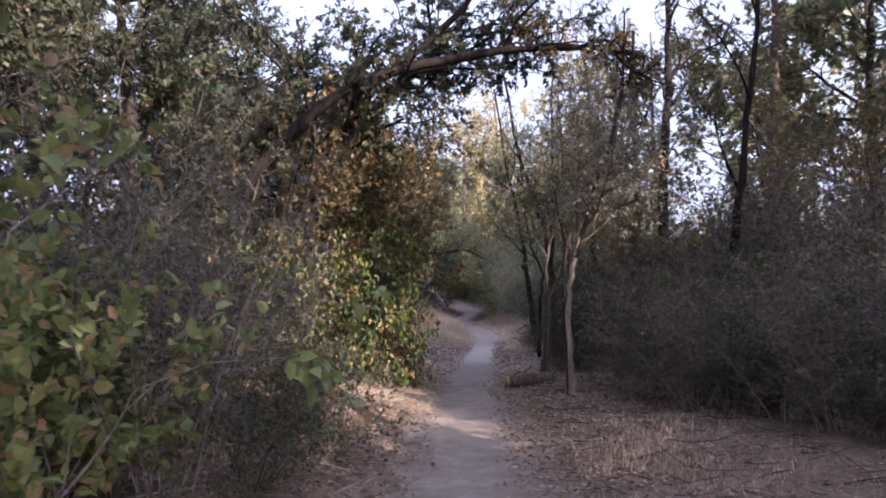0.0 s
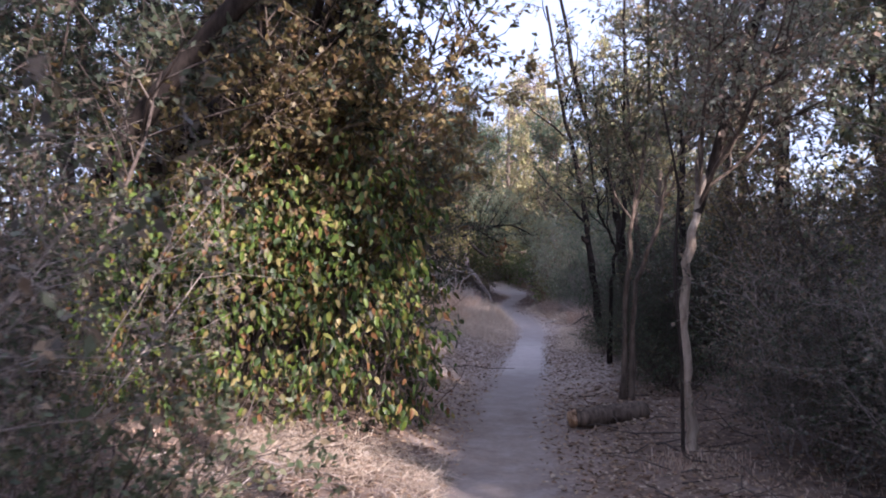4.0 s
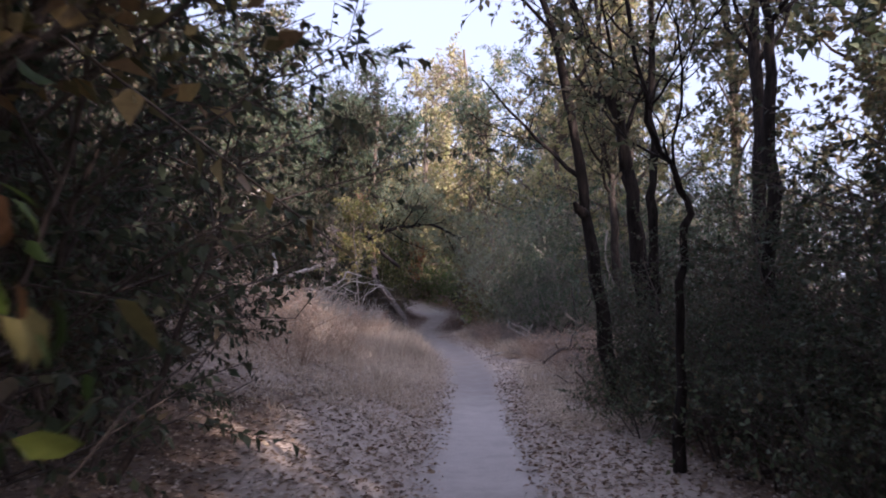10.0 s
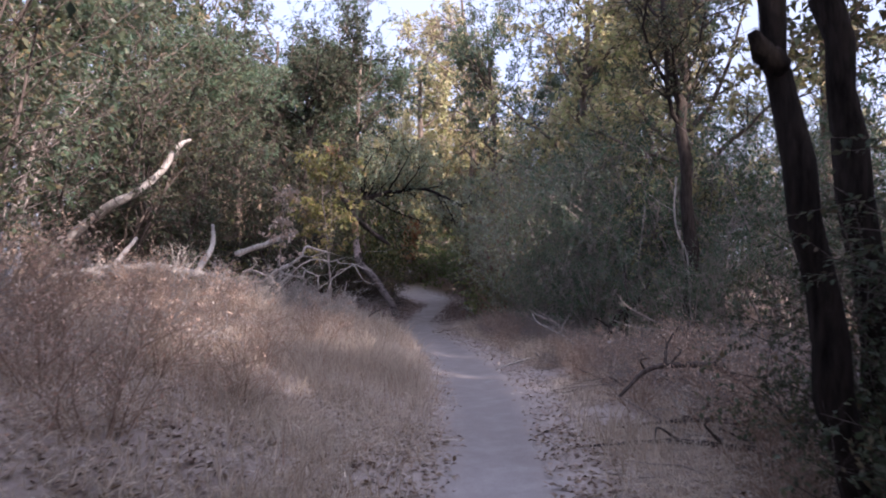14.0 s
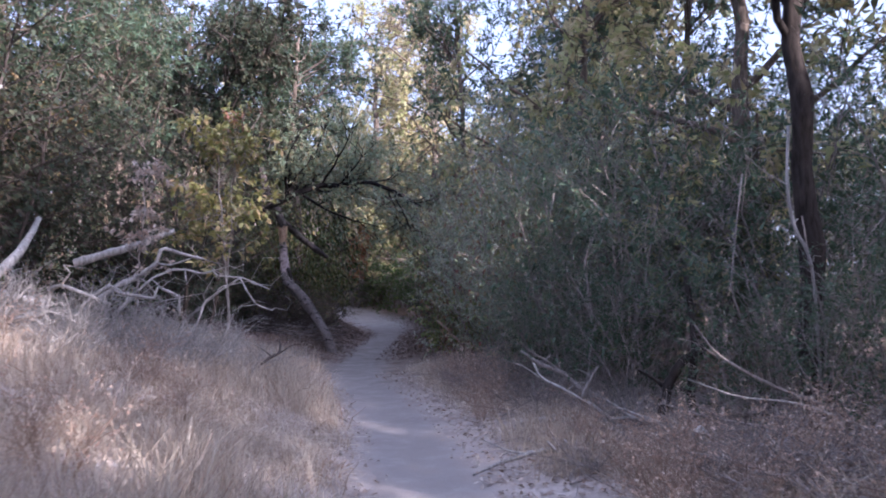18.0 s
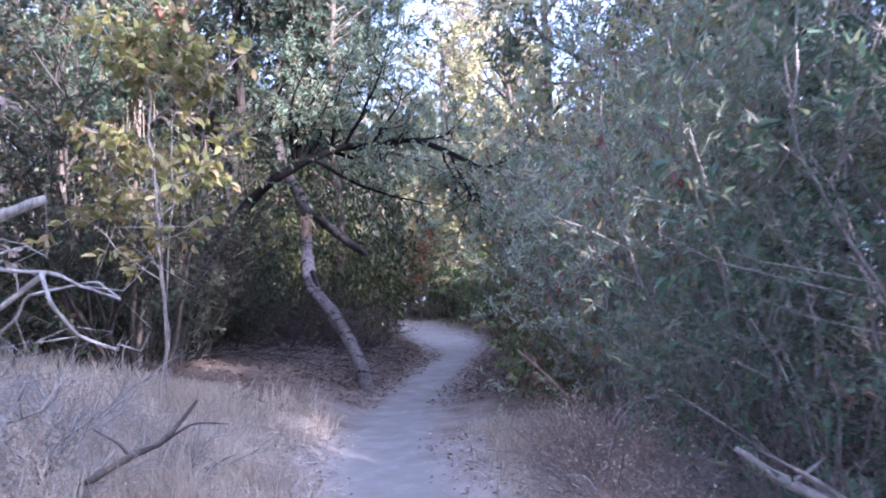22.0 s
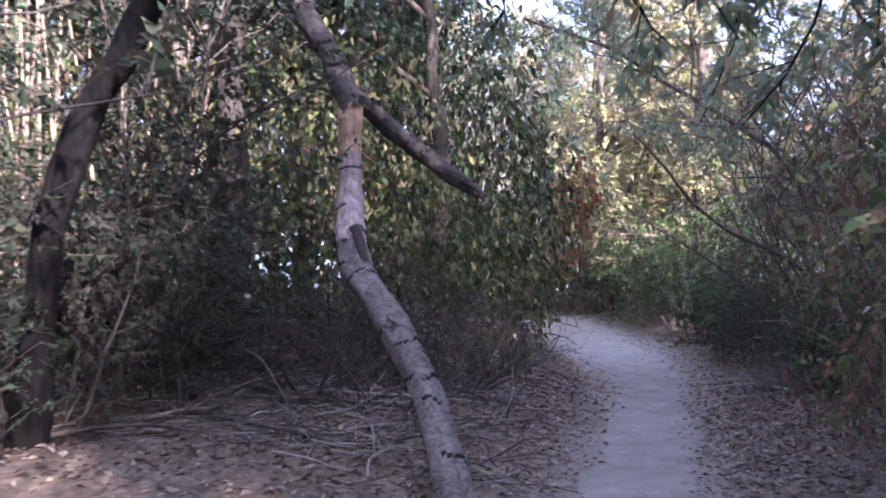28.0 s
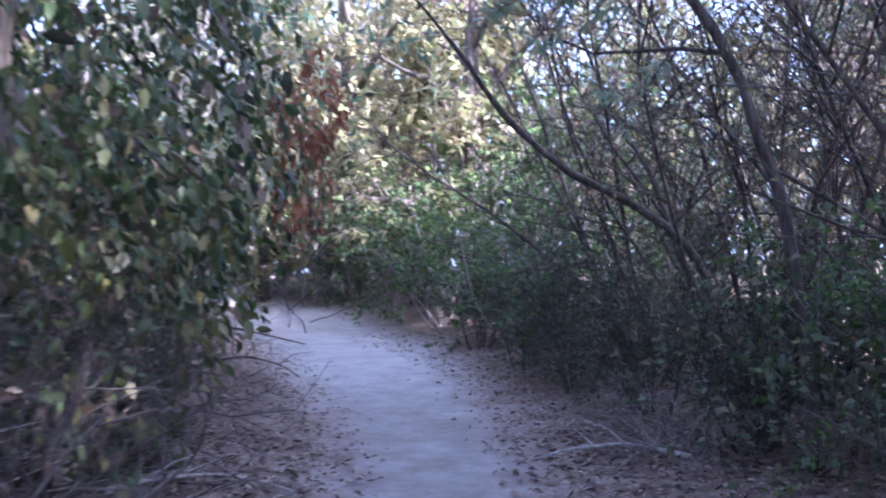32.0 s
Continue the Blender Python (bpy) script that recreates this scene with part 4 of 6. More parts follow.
copy_thing(oak_over, Matrix.Translation((-0.4, -5.0, 0.0)) @ Matrix.Diagonal((1.0, 1.0, 1.15, 1.0)))
copy_thing(oak_over, Matrix.Translation((-0.4, -1.9, 0.0)) @ Matrix.Diagonal((1.0, 1.0, 1.95, 1.0)))
copy_thing(oak_over, Matrix.Translation((0.1, 2.2, 0.0)) @ Matrix.Diagonal((1.0, 1.0, 1.55, 1.0)))
copy_thing(oak_over, Matrix.Translation((7.6, 2.9, 0.0)) @ Matrix.Diagonal((1.6, 1.6, 2.0, 1.0)))  # unseen tall oak added so that its shade falls on the bend
oak_over.matrix_basis = Matrix.Translation((1.0, 0.7, 0.0))

# ==== second stretch: dark trunks on the right ====


def dark_tree(seed, pts, r0, limbs=8, crown=9, bark="bark_shaded"):
    return tree("dark_slender_tree", "slender dark tree with sparse small leaves", seed, pts, r0, r0 * 0.35, limbs, 1.7, 0.45, 6, 6, crown, 0.065, 0.5, "tall", bark, 0.08, 0.55, group="dark trees beside the trail")


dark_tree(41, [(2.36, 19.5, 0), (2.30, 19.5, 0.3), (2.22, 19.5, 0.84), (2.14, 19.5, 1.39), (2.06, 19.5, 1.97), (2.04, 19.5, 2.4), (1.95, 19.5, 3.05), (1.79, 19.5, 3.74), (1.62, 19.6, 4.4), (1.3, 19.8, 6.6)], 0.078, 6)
branch_line("broken_stub", "dark broken branch stub on a slender trunk", "branch stub", [[(2.06, 19.5, 2.02, 0.055), (1.98, 19.47, 2.08, 0.05), (1.93, 19.45, 2.15, 0.02)]], "bark_shaded", 7, 5, 0.05)
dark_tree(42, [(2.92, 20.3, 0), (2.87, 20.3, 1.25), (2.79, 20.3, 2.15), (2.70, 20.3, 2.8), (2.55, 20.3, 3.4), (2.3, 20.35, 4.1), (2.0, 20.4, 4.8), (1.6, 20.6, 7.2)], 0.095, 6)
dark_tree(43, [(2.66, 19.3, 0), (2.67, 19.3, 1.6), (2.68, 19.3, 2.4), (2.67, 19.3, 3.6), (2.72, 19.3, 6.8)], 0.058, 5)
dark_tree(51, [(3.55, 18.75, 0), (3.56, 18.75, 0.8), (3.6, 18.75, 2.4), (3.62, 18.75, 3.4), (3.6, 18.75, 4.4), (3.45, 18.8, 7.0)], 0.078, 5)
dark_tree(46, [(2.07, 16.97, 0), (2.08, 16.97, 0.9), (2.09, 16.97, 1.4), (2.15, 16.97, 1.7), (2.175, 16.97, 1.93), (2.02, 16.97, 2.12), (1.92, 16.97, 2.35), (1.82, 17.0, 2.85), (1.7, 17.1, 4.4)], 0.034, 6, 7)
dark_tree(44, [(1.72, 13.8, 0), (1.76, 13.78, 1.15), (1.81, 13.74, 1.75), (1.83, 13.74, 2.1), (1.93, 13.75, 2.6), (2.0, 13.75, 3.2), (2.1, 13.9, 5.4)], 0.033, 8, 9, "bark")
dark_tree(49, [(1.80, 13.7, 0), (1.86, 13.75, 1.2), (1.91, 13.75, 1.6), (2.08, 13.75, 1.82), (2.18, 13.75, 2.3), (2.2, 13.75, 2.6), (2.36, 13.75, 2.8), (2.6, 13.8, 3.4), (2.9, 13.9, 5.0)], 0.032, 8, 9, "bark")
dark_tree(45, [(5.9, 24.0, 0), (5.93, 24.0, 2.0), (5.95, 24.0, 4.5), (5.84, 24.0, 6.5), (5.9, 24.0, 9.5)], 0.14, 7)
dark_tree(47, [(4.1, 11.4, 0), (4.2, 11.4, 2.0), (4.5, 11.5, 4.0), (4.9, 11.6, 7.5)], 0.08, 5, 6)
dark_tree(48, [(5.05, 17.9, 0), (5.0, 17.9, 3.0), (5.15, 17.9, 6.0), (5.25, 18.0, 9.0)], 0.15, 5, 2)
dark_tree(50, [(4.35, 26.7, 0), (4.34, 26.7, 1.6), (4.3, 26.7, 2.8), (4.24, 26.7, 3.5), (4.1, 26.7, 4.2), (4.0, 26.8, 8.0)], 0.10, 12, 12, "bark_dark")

# ==== third stretch: dry bank, willow thicket ====
willow = shrub("willow_bush", "dense grey-green willow bush with narrow leaves", 51, 3.5, 1.7, 11, 10, 6, 16, 0.082, 0.25, "willow", "twig", 0.07, 0.35, KITE, 0.02, 0.06, 0.1, "willow thicket")
spread_copies(
    willow,
    [(3.1, 30.2, 90, 0.85), (3.9, 31.6, 170, 1.0)]
    + [(2.9, 33.4, 110, 0.85), (4.0, 33.6, 30, 1.05), (5.4, 33.6, 230, 1.1), (8.4, 31.2, 60, 1.15), (7.2, 33.8, 200, 1.2)]
    + [(-5.6, 37.0, 200, 1.4), (-4.6, 41.0, 10, 1.5), (3.6, 35.6, 290, 1.0), (5.0, 35.8, 10, 1.2), (4.5, 37.1, 0, 0.85)]
)
silver_willow = shrub("silvery_willow_bush", "willow bush with long narrow silvery leaves beside the trail", 64, 3.5, 1.7, 11, 9, 6, 13, 0.092, 0.17, "silver", "twig", 0.07, 0.35, KITE, 0.018, 0.08, 0.1, "willow thicket")
spread_copies(silver_willow, [(2.95, 31.7, 0, 0.8), (2.85, 32.7, 120, 0.75), (3.3, 31.0, 240, 0.8)])
big_willow = shrub("tall_willow_bush", "tall willow bush behind the thicket, leaves darkened for shade", 55, 3.5, 1.7, 10, 9, 4, 11, 0.11, 0.32, "willow_dim", "twig", 0.07, 0.35, BLADE, 0.02, 0.06, 0.1, "willow thicket")
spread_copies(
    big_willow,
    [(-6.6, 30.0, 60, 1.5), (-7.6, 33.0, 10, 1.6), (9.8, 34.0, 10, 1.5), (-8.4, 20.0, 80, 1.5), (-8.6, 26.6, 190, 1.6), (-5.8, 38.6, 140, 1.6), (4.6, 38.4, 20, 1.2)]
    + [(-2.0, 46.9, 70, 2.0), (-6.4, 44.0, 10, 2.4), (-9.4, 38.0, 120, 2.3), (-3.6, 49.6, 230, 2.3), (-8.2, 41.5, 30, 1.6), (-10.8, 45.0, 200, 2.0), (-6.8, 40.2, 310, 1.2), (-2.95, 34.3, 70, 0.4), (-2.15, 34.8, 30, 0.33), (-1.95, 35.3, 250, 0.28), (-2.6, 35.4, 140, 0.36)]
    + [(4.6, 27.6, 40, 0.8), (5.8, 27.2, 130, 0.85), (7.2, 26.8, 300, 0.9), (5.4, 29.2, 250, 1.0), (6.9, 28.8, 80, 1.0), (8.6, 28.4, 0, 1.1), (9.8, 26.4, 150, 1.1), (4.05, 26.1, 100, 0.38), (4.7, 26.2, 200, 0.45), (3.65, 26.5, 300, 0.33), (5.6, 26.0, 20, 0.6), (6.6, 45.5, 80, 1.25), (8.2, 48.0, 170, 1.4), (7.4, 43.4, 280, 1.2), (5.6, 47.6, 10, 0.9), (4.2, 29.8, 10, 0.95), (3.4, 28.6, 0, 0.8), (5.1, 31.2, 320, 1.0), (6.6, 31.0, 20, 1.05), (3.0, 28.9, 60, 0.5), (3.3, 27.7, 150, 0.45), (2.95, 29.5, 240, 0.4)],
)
far_willow = shrub("pale_willow_bush", "willow bush beyond the bend, leaves tinted pale for sunlight", 59, 3.5, 1.7, 10, 9, 5, 12, 0.10, 0.4, "sunny", "twig", 0.07, 0.35, BLADE, 0.02, 0.06, 0.1, "willow thicket")
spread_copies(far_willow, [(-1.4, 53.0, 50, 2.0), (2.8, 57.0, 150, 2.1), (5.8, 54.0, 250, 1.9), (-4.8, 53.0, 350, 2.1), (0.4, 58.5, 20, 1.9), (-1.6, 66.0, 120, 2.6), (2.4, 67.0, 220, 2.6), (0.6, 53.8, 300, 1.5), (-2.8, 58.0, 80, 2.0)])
dead_brush = shrub("dead_brush", "tangle of bare grey dead twigs", 52, 1.0, 0.9, 11, 7, 4, 0, 0.05, 0.5, "oak", "deadwood", -0.02, 1.3, KITE, 0.022, 0.1, 0.0, "dead brush")
spread_copies(dead_brush, [(-0.9, 28.6, 250, 0.64), (-0.3, 28.9, 20, 0.48), (-1.6, 28.2, 90, 0.72), (-0.9, 30.2, 160, 0.64), (-2.4, 21.2, 230, 0.8), (-1.4, 22.6, 300, 0.6), (-3.4, 22.8, 10, 0.9), (-1.9, 19.6, 80, 0.6), (-1.5, 28.9, 20, 0.64), (-0.6, 29.4, 100, 0.56), (-2.2, 29.2, 200, 0.72), (-0.1, 29.9, 300, 0.48), (-1.2, 29.3, 260, 0.72), (-1.8, 28.7, 330, 0.88), (-2.6, 28.4, 50, 0.88), (-0.7, 28.3, 150, 0.64), (-3.2, 28, 10, 0.88)])
grey_dead = shrub("grey_dead_brush", "tangle of bare grey-brown twigs at the trail edge", 57, 1.0, 0.9, 11, 7, 4, 0, 0.05, 0.5, "oak", "twig", -0.02, 1.3, KITE, 0.02, 0.1, 0.0, "dead brush")
spread_copies(grey_dead, [(2.7, 23.4, 0, 0.7, 0.5), (3.3, 22.9, 70, 0.9, 0.5), (3.1, 25.2, 150, 0.8, 0.5), (3.8, 24.4, 220, 1, 0.5), (2.9, 26.9, 300, 0.7, 0.5), (3.9, 26.2, 30, 0.9, 0.5), (4.8, 25.4, 110, 1, 0.5), (2.55, 28.3, 190, 0.6), (2.5, 36.2, 80, 0.6), (2.2, 31.4, 130, 0.5), (2.3, 29.8, 250, 0.6), (2.5, 25.9, 60, 0.55, 0.5), (2.9, 24.3, 100, 0.6, 0.5), (3.5, 27.2, 210, 0.7, 0.5), (3.2, 26.1, 330, 0.6, 0.5), (4.3, 27, 20, 0.7, 0.5), (2.7, 27.7, 140, 0.5, 0.5), (2.2, 30.8, 300, 0.5), (3, 41.2, 100, 0.6), (3.4, 43.4, 20, 0.7), (3.4, 24.9, 40, 0.9, 0.5), (4.2, 23.4, 90, 1.1, 0.5), (3, 21.4, 200, 0.8), (3.6, 20.6, 260, 0.9), (4, 25.6, 300, 1, 0.5), (3.4, 28, 10, 0.8, 0.5), (2.6, 29.2, 120, 0.6), (2.45, 30.2, 220, 0.4), (2.5, 31, 330, 0.42), (2.7, 30.5, 50, 0.5), (2.6, 29.6, 170, 0.5), (3.2, 28.6, 290, 0.6), (3.1, 27.4, 20, 0.8, 0.5)])
dark_dead = shrub("brown_dead_brush", "tangle of bare dark brown twigs below the vines", 56, 1.0, 0.9, 11, 7, 4, 0, 0.05, 0.5, "oak", "twig_dark", -0.02, 1.3, KITE, 0.018, 0.1, 0.0, "dead brush")
spread_copies(dark_dead, [(-1.2, 38, 40, 0.9), (-0.2, 39, 110, 0.8), (-0.2, 40.3, 20, 0.9), (-2.4, 38.6, 140, 1), (-1.2, 39.6, 10, 1), (-0.5, 41.7, 70, 0.8), (-0.5, 37.9, 310, 0.8), (-3, 37.4, 190, 1), (-1.9, 38.9, 260, 1), (-0.7, 40.8, 330, 0.8), (-0.4, 42.8, 200, 0.7)])


def fallen_branch(seed, x, y, length, r, turn, material="twig", up=0.06):
    """A crooked fallen branch with two or three side shoots, resting on the ground."""
    rng = np.random.default_rng(seed)
    lines = []
    d = np.array([math.cos(radians(turn)), math.sin(radians(turn))])
    n = 6
    main = []
    q = np.array([x, y])
    for k in range(n):
        z = float(land(q[0], q[1])) + r * 0.7 + up * math.sin(k / (n - 1) * math.pi)
        main.append((q[0], q[1], z, r * (1 - 0.75 * k / (n - 1))))
        d = d + rng.normal(0, 0.25, 2)
        d = d / np.linalg.norm(d)
        q = q + d * length / (n - 1)
    lines.append(main)
    for k in (1, 2, 3):
        mx, my, mz, mr = main[k]
        a = radians(turn) + rng.choice([-1, 1]) * rng.uniform(0.5, 1.1)
        ln = length * rng.uniform(0.2, 0.4)
        lines.append([(mx, my, mz, mr * 0.6), (mx + math.cos(a) * ln * 0.5, my + math.sin(a) * ln * 0.5, mz + ln * rng.uniform(0.05, 0.35), mr * 0.4), (mx + math.cos(a + 0.3) * ln, my + math.sin(a + 0.3) * ln, mz + ln * rng.uniform(0.1, 0.5), mr * 0.15)])
    return tagged(branch_line("fallen_branch", "crooked dry branch lying on the ground", "branch", lines, material, 6, seed, 0.05, ("stick", "side_shoot")), "", "", "fallen branches")


for k, (x, y, ln, r, turn, mt) in enumerate([
    (-0.1, 28.4, 0.9, 0.014, 20, "twig_dark"), (2.2, 27.6, 0.8, 0.035, -40, "deadwood"), (2.5, 26.6, 1.0, 0.03, 200, "deadwood"), (2.9, 28.9, 1.3, 0.022, -60, "twig"), (3.4, 26.4, 1.2, 0.03, 160, "deadwood"),
    (1.95, 31.6, 1.3, 0.02, -55, "splinter"), (2.3, 30.6, 1.0, 0.03, 10, "twig"), (-1.8, 36.9, 1.6, 0.021, 10, "twig_dark"), (-2.6, 37.4, 1.8, 0.03, 25, "twig_dark"), (-0.9, 37.6, 1.3, 0.012, -30, "twig"),
    (-1.5, 37.9, 1.9, 0.018, 5, "twig"), (-2.9, 38.2, 2.0, 0.027, -10, "twig_dark"), (-0.6, 38.6, 1.2, 0.0108, 40, "twig"), (-1.8, 39.0, 1.5, 0.025, 160, "twig_dark"), (0.0, 40.2, 1.0, 0.015, 60, "twig"), (2.5, 36.9, 0.8, 0.018, -20, "twig"),
    (2.7, 23.2, 1.0, 0.02, 150, "twig_dark"), (3.3, 24.0, 1.3, 0.025, 190, "twig_dark"), (2.6, 22.0, 0.9, 0.018, 110, "deadwood"), (-1.3, 7.0, 1.0, 0.014, 10, "twig"), (-1.6, 6.0, 1.1, 0.018, 20, "twig"), (2.3, 16.6, 1.4, 0.02, 10, "twig_dark"), (2.9, 41.0, 0.9, 0.02, 150, "deadwood"),
    (2.25, 29.9, 1.1, 0.028, 30, "deadwood"), (2.4, 30.7, 1.2, 0.024, 100, "deadwood"), (2.2, 31.2, 0.9, 0.02, -20, "deadwood"), (2.6, 29.4, 1.0, 0.022, 150, "deadwood"), (-0.1, 30.0, 0.5, 0.018, 70, "twig_dark"), (3.0, 20.9, 1.5, 0.03, 170, "twig_dark"), (3.5, 21.6, 1.6, 0.035, 185, "twig_dark"), (2.6, 20.2, 0.9, 0.02, -30, "deadwood"),
    (-1.3, 36.9, 1.5, 0.0132, 170, "twig"), (-0.7, 37.2, 1.1, 0.0096, 20, "twig"), (-1.9, 37.3, 1.7, 0.018, -15, "bark_soft"), (-2.4, 36.6, 1.4, 0.012, 40, "twig"), (-1.1, 37.7, 1.6, 0.0144, 190, "bark_soft"), (-0.5, 36.8, 0.7, 0.0072, 130, "weed"), (-1.7, 36.3, 1.2, 0.0096, 75, "weed"), (-2.6, 37.9, 2.0, 0.024, 5, "bark_soft"), (-0.9, 38.2, 1.2, 0.012, 150, "twig"), (-1.5, 37.1, 0.9, 0.0072, -60, "twig"), (-2.1, 36.9, 1.0, 0.0084, 100, "weed"), (-0.3, 37.7, 0.8, 0.0084, 60, "twig"), (-0.2, 38.6, 0.9, 0.0084, 15, "bark_soft"),
    (1.6, 11.4, 0.7, 0.014, -70, "twig_dark"), (-0.9, 33.2, 0.7, 0.016, 10, "twig_dark"), (-2.2, 35.8, 1.4, 0.02, 30, "twig_dark"), (-0.3, 36.3, 0.8, 0.0096, 100, "twig"),
]):
    fallen_branch(200 + k, x, y, ln, r, turn, mt)
heap = np.random.default_rng(260)
for k in range(12):  # heaped dead branches at the foot of the vine wall
    fallen_branch(261 + k, heap.uniform(-3.8, -1.2), heap.uniform(37.3, 38.7), heap.uniform(1.2, 2.1), heap.uniform(0.014, 0.032), heap.uniform(-40, 50), ("twig_dark", "bark_soft", "bark_dark")[k % 3], heap.uniform(0.1, 0.45))

dark_brush = shrub("low_dark_thicket", "low tangle of dark stems with a few leaves", 53, 1.4, 1.1, 10, 7, 4, 6, 0.07, 0.6, "oak", "twig_dark", -0.01, 1.1, KITE, 0.014, 0.1, 0.0, "low thicket")
spread_copies(dark_brush, [(3.6, 41.2, 190, 0.75), (4.1, 40.2, 260, 0.9), (3.6, 43.2, 340, 0.75), (4.6, 42.8, 30, 1), (3.3, 39.2, 100, 0.7), (4.4, 44.6, 60, 0.9), (2.9, 15.9, 0, 0.6), (3.3, 16.9, 120, 0.8), (2.75, 18, 200, 0.6), (2.45, 19.2, 300, 0.5), (3.7, 14.1, 20, 0.9), (3.2, 12.4, 80, 0.7), (3.9, 11, 160, 0.8), (4.9, 9.6, 240, 0.9), (3.7, 18.9, 10, 0.9), (2.5, 17.4, 40, 0.6), (2.75, 16.4, 130, 0.6), (2.45, 15.1, 220, 0.55), (2.5, 14.2, 310, 0.5), (3.1, 13.4, 70, 0.7), (3.0, 19.6, 150, 0.6), (2.9, 20.5, 240, 0.55), (3.6, 20.2, 20, 0.8), (2.2, 18.2, 100, 0.4), (-1.35, 5.5, 30, 0.55), (-1.15, 6.4, 140, 0.6), (-1.15, 7.3, 250, 0.6), (-1.5, 8.2, 10, 0.7)])
twiggy = shrub("brown_thicket", "low tangle of dark brown stems with a few withered leaves", 58, 1.4, 1.1, 11, 9, 6, 2, 0.06, 0.6, "withered", "twig_dark", -0.01, 1.1, KITE, 0.017, 0.1, -0.2, "low thicket")
spread_copies(twiggy, [(-0.45, 38.5, 0, 0.62), (-0.55, 39.8, 60, 0.58), (-1, 39.4, 20, 0.7), (-0.55, 41.4, 170, 0.58), (-3.1, 38, 250, 0.86), (-0.45, 42.9, 330, 0.55), (-3.8, 37, 40, 0.86), (-1.5, 40.2, 110, 0.78), (-0.8, 40.9, 10, 0.7), (-3.4, 35.6, 70, 0.78), (-2.3, 38.6, 15, 0.6), (-0.4, 40.4, 310, 0.55), (-3.5, 38.3, 75, 0.78)])

branch_line(
    "fallen_dead_tree", "bleached bare fallen tree with a raised broken limb", "fallen tree",
    [
        [(-5.6, 30.0, 1.3, 0.11), (-4.2, 29.4, 1.38, 0.10), (-3.3, 29.0, 1.40, 0.085), (-2.7, 28.9, 1.3, 0.06), (-2.1, 29.0, 1.15, 0.03)],
        [(-6.0, 30.6, 1.3, 0.10), (-4.75, 30.4, 2.45, 0.085), (-4.0, 30.3, 2.75, 0.07), (-3.6, 30.25, 3.1, 0.06), (-3.3, 30.2, 3.55, 0.05), (-3.1, 30.2, 3.62, 0.02)],
        [(-2.7, 28.9, 1.3, 0.05), (-2.6, 29.6, 1.75, 0.045), (-2.85, 30.6, 2.15, 0.03)],
        [(-4.0, 29.0, 1.45, 0.05), (-3.85, 29.6, 1.9, 0.03)],
        [(-2.50, 30.72, 1.63, 0.05), (-1.95, 30.92, 1.81, 0.045), (-1.40, 31.02, 2.03, 0.03)],
    ],
    "deadwood",
)

for k, (q, r) in enumerate([
    ([(-1.9, 28.9, 1.0), (-1.38, 28.8, 1.34), (-1.05, 28.8, 1.53), (-0.64, 28.8, 1.76)], 0.055),
    ([(-1.5, 28.7, 0.9), (-0.9, 28.8, 1.47), (-0.52, 28.8, 1.45), (-0.22, 28.8, 1.38), (0.2, 28.9, 1.33)], 0.024),
    ([(-0.9, 28.9, 0.8), (-0.26, 28.8, 1.38), (-0.1, 28.75, 1.12), (0.18, 28.7, 0.95)], 0.02),
    ([(-1.1, 29.2, 0.9), (-0.5, 29.1, 1.3), (0.22, 29.0, 1.22)], 0.014),
    ([(-1.7, 28.5, 0.9), (-1.3, 28.5, 1.25), (-0.8, 28.6, 1.22), (-0.5, 28.5, 1.05)], 0.03),
    ([(-2.6, 28.6, 1.0), (-1.9, 28.5, 1.3), (-1.3, 28.4, 1.2)], 0.045),
]):
    rng = np.random.default_rng(320 + k)
    main = []
    for j in range(len(q) - 1):
        for w in (0.0, 0.34, 0.67):
            m = np.array(q[j]) * (1 - w) + np.array(q[j + 1]) * w + rng.normal(0, 0.06, 3) * (w > 0)
            main.append((*m, r * 0.62 * (1 - 0.8 * (j + w) / len(q))))
    main[0] = (main[0][0], main[0][1], float(land(main[0][0], main[0][1])), main[0][3])
    sides = []
    for mx, my, mz, mr in main[2::2]:
        e = np.array((mx, my, mz))
        side = [(*e, mr * 0.55)]
        for w in (0.4, 0.25, 0.12):
            e = e + np.array((rng.normal(0.05, 0.12), rng.normal(-0.02, 0.08), rng.normal(0.02, 0.11)))
            side.append((*e, mr * w))
        sides.append(side)
    tagged(branch_line("bleached_branch", "bleached twisted dead branch in a brush pile on the bank", "branch", [main] + sides, "deadwood", 7, 300 + k, 0.1, ("stick", "side_shoot"), None, 0), "", "", "brush pile")

